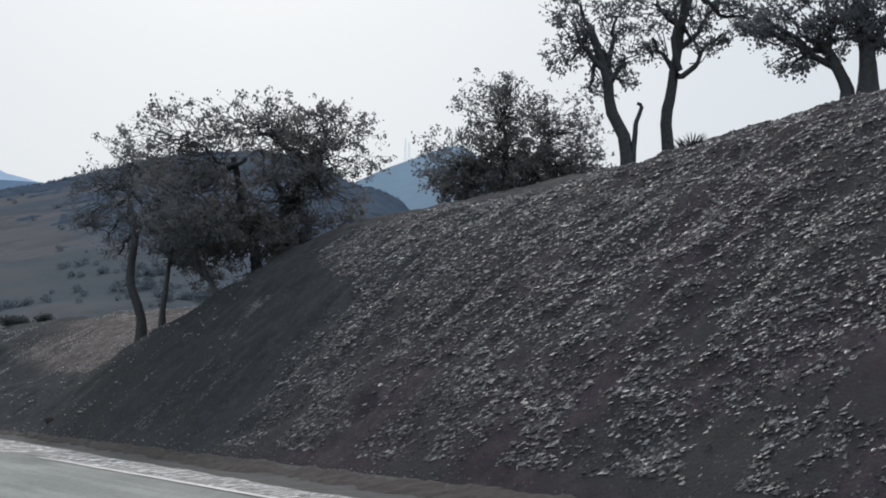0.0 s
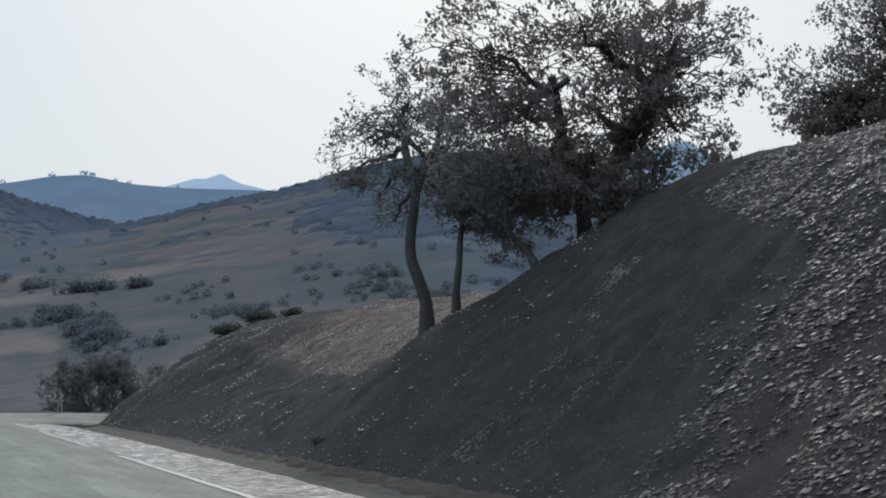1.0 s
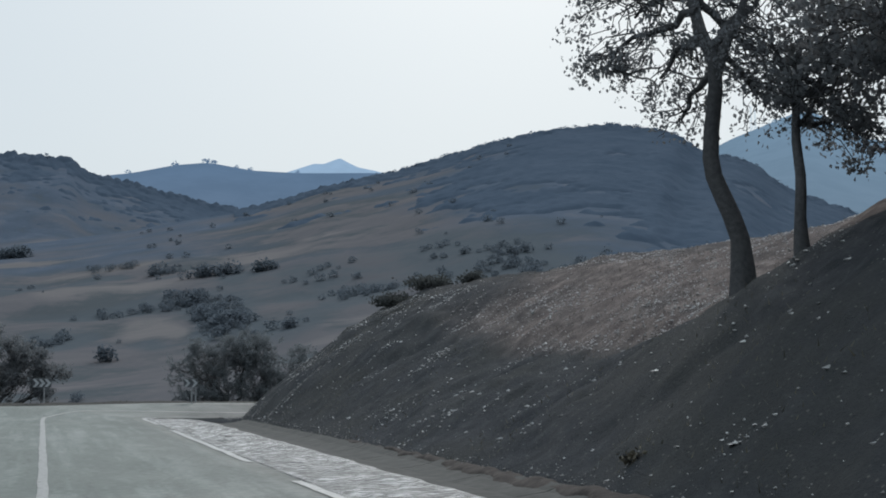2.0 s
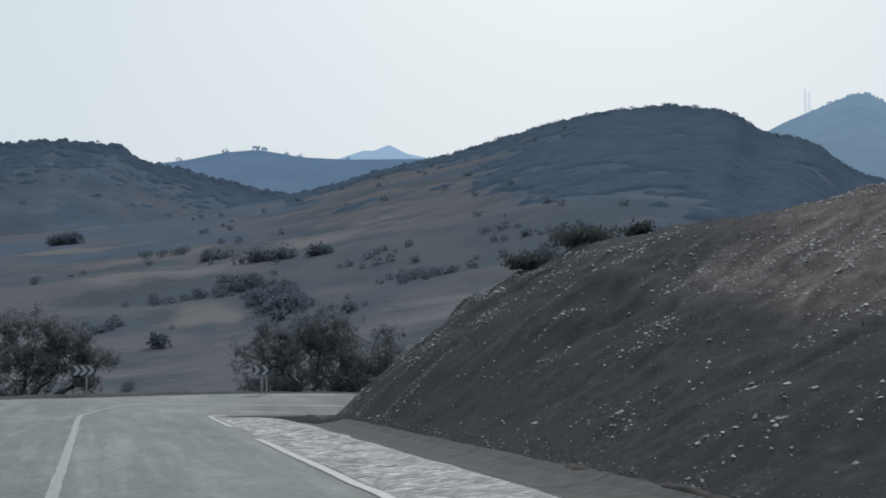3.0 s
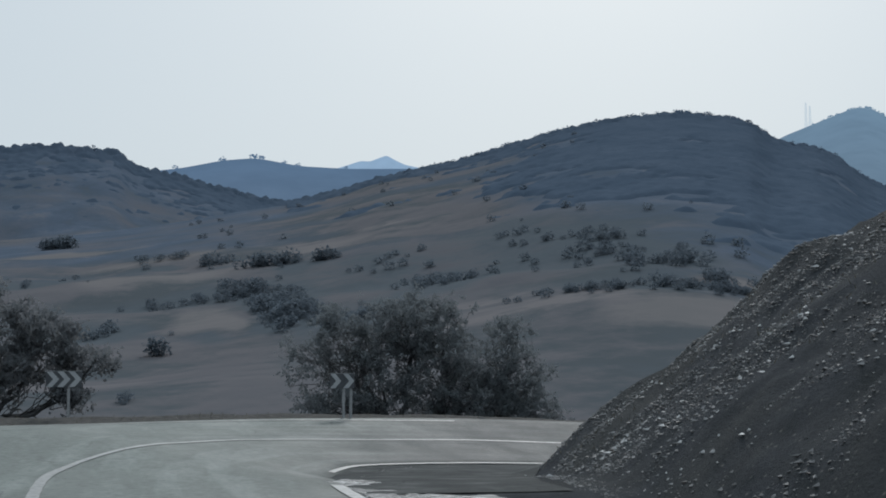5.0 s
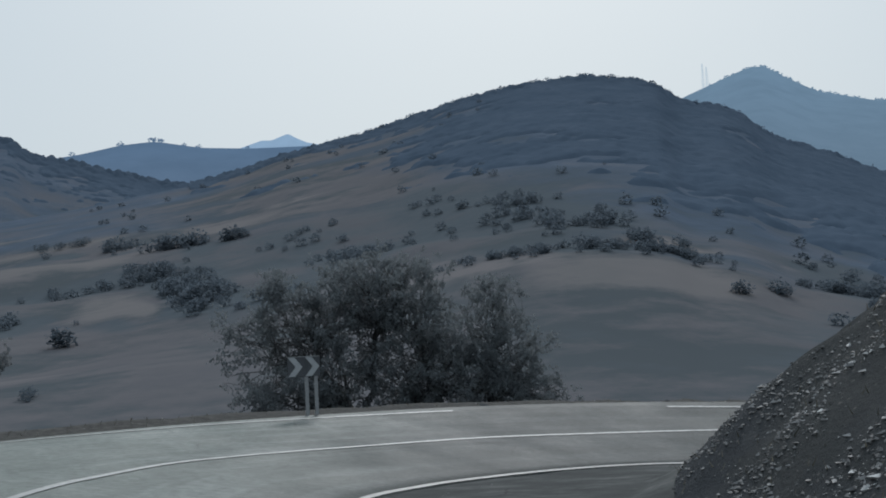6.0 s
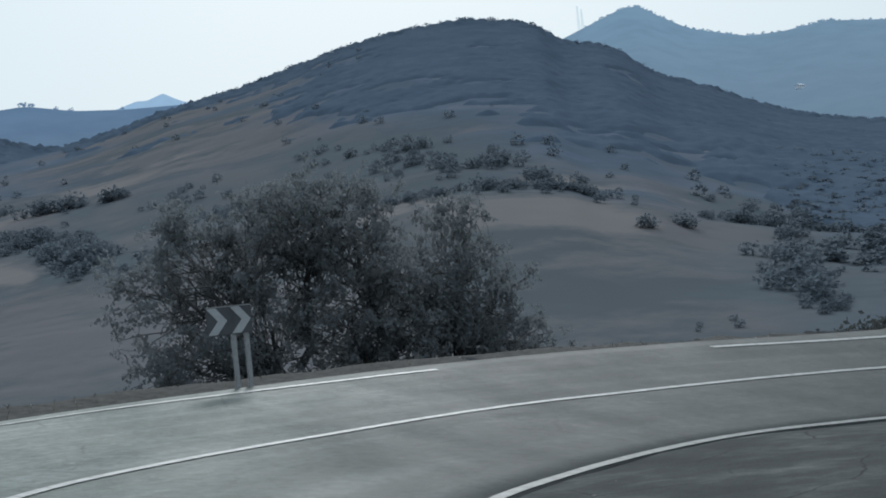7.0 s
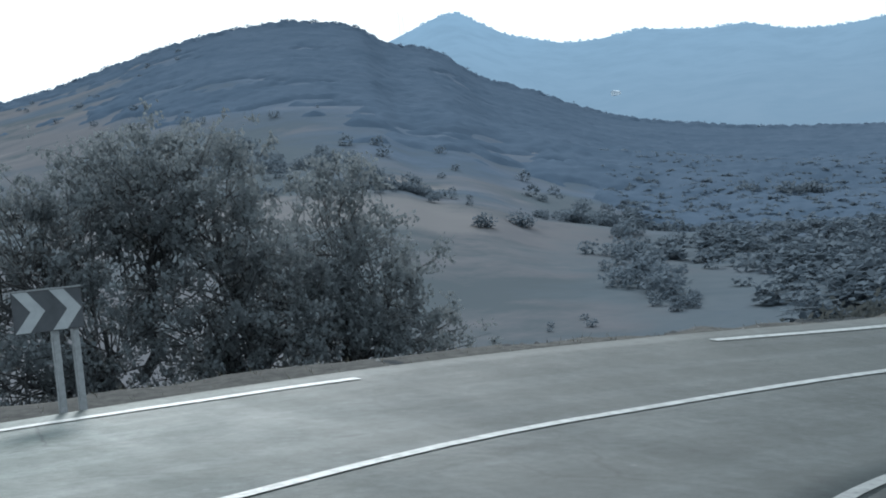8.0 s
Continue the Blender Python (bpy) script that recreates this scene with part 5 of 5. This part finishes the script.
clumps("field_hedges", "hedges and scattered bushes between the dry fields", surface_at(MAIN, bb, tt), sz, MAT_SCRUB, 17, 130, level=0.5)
n = 5200                                            # trees in the wooded hollows and lone bushes on the pasture
bb, tt = rng.uniform(-12, 36, n), rng.uniform(0.06, 0.62, n)
P3 = surface_at(MAIN, bb, tt)
thick = copse_at(bb, tt)
keep_ = (thick + rng.normal(0, 0.22, n) > 1.08) | (rng.uniform(0, 1, n) < 0.002)
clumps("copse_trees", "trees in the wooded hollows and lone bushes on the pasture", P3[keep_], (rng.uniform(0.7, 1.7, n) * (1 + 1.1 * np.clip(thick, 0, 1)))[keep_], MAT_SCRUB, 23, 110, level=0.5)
n = 4600                                            # scrub below the road on the right
bb, tt = rng.uniform(36, 62, n), rng.uniform(0.02, 0.5, n)
P3 = surface_at(MAIN, bb, tt)
keep_ = value_noise(P3[:, 0], P3[:, 1], 40, 97) + (bb - 38.5) / 9 > rng.normal(0.05, 0.22, n)
clumps("valley_scrub", "scrub in the valley below the road, blued by painted haze", P3[keep_], rng.uniform(1.4, 3.4, keep_.sum()), MAT_SCRUB, 18, 40, level=0.25, tall=0.26)


def ridge_tree(bearing, size, seed):
    at = surface_at(MID, np.array([bearing]), np.array([1.0]))[0]
    # shares the ridge's glowing haze colour
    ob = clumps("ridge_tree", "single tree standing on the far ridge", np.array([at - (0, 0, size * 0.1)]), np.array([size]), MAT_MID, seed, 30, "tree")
    ob["kind"] = ""
    tagged(ob, group="trees on the far ridge")


for i, (bb, sz) in enumerate(((3.3, 9), (5.2, 12), (6.5, 13), (6.85, 11), (7.8, 8), (8.4, 8), (10.4, 7))):
    ridge_tree(bb, sz, 60 + i)
n = 160
bb = rng.uniform(29.5, 50, n)
# these skyline trees glow in the mountain's haze colour
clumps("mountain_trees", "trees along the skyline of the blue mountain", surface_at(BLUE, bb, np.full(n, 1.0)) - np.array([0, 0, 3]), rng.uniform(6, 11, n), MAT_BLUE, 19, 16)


# ---------- signs, mast, rubble ----------
def chevron_sign(at, turn, posts, label, count=2, mid=1.06):
    """A black panel with pale chevrons that point right, on steel posts: two on 0.72 m, three on 0.89 m; height 0.40 m."""
    wide = 0.38 + 0.17 * count
    root = thing("chevron_sign", at, label, "road sign", "chevron signs in the bend", turn)
    bm = bmesh.new()
    box_bm(bm, (wide, 0.02, 0.40), (0, 0, mid), 0.004)
    panel = part("panel", bm, MAT_SIGN_DARK, root, "black sign panel")
    for k in range(count):
        bm = bmesh.new()
        x0, w, h, tip = -wide / 2 + 0.005 + (wide - 0.34) * k / (count - 1), 0.15, 0.194, 0.17
        prof = [(x0 - 0.0, -h), (x0 + w, -h), (x0 + w + tip, 0), (x0 + w, h), (x0, h), (x0 + tip, 0)]
        vs = [bm.verts.new((px, -0.0145, mid + pz)) for px, pz in prof]
        bm.faces.new((vs[0], vs[1], vs[2], vs[5]))
        bm.faces.new((vs[5], vs[2], vs[3], vs[4]))
        g = bmesh.ops.extrude_face_region(bm, geom=bm.faces[:])
        for v in g["geom"]:
            if isinstance(v, bmesh.types.BMVert):
                v.co.y += 0.0035
        bmesh.ops.recalc_face_normals(bm, faces=bm.faces[:])
        part("chevron", bm, MAT_SIGN_PALE, panel, "pale reflective chevron")
    bm = bmesh.new()
    box_bm(bm, (wide, 0.03, 0.016), (0, -0.004, mid + 0.206), 0.003)
    part("rim", bm, MAT_METAL, panel, "bright steel rim")
    for px in posts:
        bm = bmesh.new()
        box_bm(bm, (0.075, 0.045, mid + 0.55), (px, 0.034, (mid - 0.25) / 2), 0.006)
        part("post", bm, MAT_METAL, root, "grey steel post")
    return root


sx, sy = 7.18, 52.12
chevron_sign((sx, sy, gz(sx, sy)), 12, (0.06, 0.27), "black double chevron sign with pale arrows on two posts", 2, 1.15 - gz(sx, sy))
chevron_sign((-0.05, 51.8, gz(-0.05, 51.8)), 2, (0.12,), "black triple chevron sign with pale arrows on one post", 3, 1.2 - gz(-0.05, 51.8))


def mast(at, height):
    """A lattice radio mast: three legs, braces and a top pole."""
    root = thing("radio_mast", at, "thin steel radio mast on the mountain ridge", "mast", "masts on the ridge")
    for k in range(3):
        a = 2 * math.pi * k / 3
        verts, faces = [], []
        tube(verts, faces, [(math.cos(a) * 3, math.sin(a) * 3, 0), (math.cos(a) * 1.4, math.sin(a) * 1.4, height)], [0.45, 0.3], 5)
        mesh_object("leg", verts, faces, MAT_MAST, root)
    verts, faces = [], []
    for i in range(10):
        h0, h1 = height * i / 10, height * (i + 1) / 10
        for k in range(3):
            a, b = 2 * math.pi * k / 3, 2 * math.pi * (k + 1) / 3
            r0, r1 = 3 - 1.6 * i / 10, 3 - 1.6 * (i + 1) / 10
            tube(verts, faces, [(math.cos(a) * r0, math.sin(a) * r0, h0), (math.cos(b) * r1, math.sin(b) * r1, h1)], [0.2, 0.2], 4)
    mesh_object("brace", verts, faces, MAT_MAST, root)


# steel glowing in haze colour, like the mountain under it
MAT_MAST = backdrop_material("hazy_steel", (0.42, 0.50, 0.56), (0.42, 0.50, 0.56), 0, 100, 0.0)
for bb, hh in ((29.62, 54), (29.78, 43)):
    mt = surface_at(BLUE, np.array([bb]), np.array([1.0]))[0]
    mast((float(mt[0]), float(mt[1]), float(mt[2]) - 2), hh)


def heap(name, label, x, y, length, width, height, turn, mat, seed):
    """A low ragged strip of broken asphalt or earth on the verge."""
    rng = np.random.RandomState(seed)
    n, m = 26, 7
    u, v = np.meshgrid(np.linspace(-1, 1, n), np.linspace(-1, 1, m), indexing="ij")
    h = height * np.clip(1 - u**2, 0, 1) ** 0.5 * np.clip(1 - v**2, 0, 1) * (1 + 0.7 * value_noise(u * 9, v * 3, 1.0, seed))
    px, py = u * length / 2, v * width / 2 * (1 + 0.4 * value_noise(u * 5, v * 0, 1.0, seed + 1))
    c, s_ = math.cos(radians(turn)), math.sin(radians(turn))
    X, Y = x + px * c - py * s_, y + px * s_ + py * c
    Z = ground_z(X, Y) + h - 0.02
    ob = mesh_object(name, np.stack([X, Y, Z], -1).reshape(-1, 3), grid_faces(n, m), mat, smooth=False)
    if ob.data.polygons[0].normal.z < 0:
        ob.data.flip_normals()
    return tagged(ob, label, "rubble", "heaps on the verge")


MAT_DARK = plain("dark_broken_asphalt", (0.018, 0.019, 0.021), (0.05, 0.05, 0.052), 9.0, 0.9, 0.2, 0.6, 0.02)
heap("asphalt_strip", "low strip of dark broken asphalt on the verge", 13.6, 53.9, 1.6, 0.5, 0.05, 6, MAT_DARK, 71)
heap("asphalt_strip", "low strip of dark broken asphalt on the verge", 16.6, 54.1, 2.2, 0.5, 0.05, 8, MAT_DARK, 72)
heap("earth_mound", "low heap of dry stony earth on the verge", 19.6, 54.4, 2.4, 0.8, 0.08, 5, MAT_EARTH, 73)
heap("earth_mound", "low heap of dry stony earth on the verge", 23.8, 55.0, 3.0, 0.9, 0.09, 4, MAT_EARTH, 74)


def farmhouse(bearing, t, hill_, size, turn):
    p = surface_at(hill_, np.array([bearing]), np.array([t]))[0]
    root = thing("farmhouse", (float(p[0]), float(p[1]), float(p[2]) - 0.5), "small white far farmhouse on the hillside", "house", "far farmhouses", turn)
    bm = bmesh.new()
    box_bm(bm, (size, size * 0.5, size * 0.36), (0, 0, size * 0.18))
    part("wall", bm, MAT_WHITE, root)
    bm = bmesh.new()
    vs = [bm.verts.new(c) for c in ((-size * .53, -size * .3, size * .36), (size * .53, -size * .3, size * .36), (size * .53, size * .3, size * .36), (-size * .53, size * .3, size * .36), (-size * .5, 0, size * .52), (size * .5, 0, size * .52))]
    for f in ((0, 1, 5, 4), (2, 3, 4, 5), (0, 4, 3), (1, 2, 5), (0, 3, 2, 1)):
        bm.faces.new([vs[i] for i in f])
    part("roof", bm, MAT_ROOF, root, "pale metal roof")


# far walls: white dulled towards blue-grey, the haze put into the colour
MAT_WHITE = plain("hazed_limewash", (0.40, 0.43, 0.46), (0.52, 0.55, 0.58), 0.6, 0.9, 0.2, 0.05, 0.02)
MAT_ROOF = plain("pale_metal_roof", (0.3, 0.34, 0.38), (0.42, 0.46, 0.5), 0.6, 0.6, 0.4, 0.05, 0.02)
farmhouse(38.2, 0.62, BLUE, 18, 20)
farmhouse(9.0, 0.72, LEFT, 14, 10)
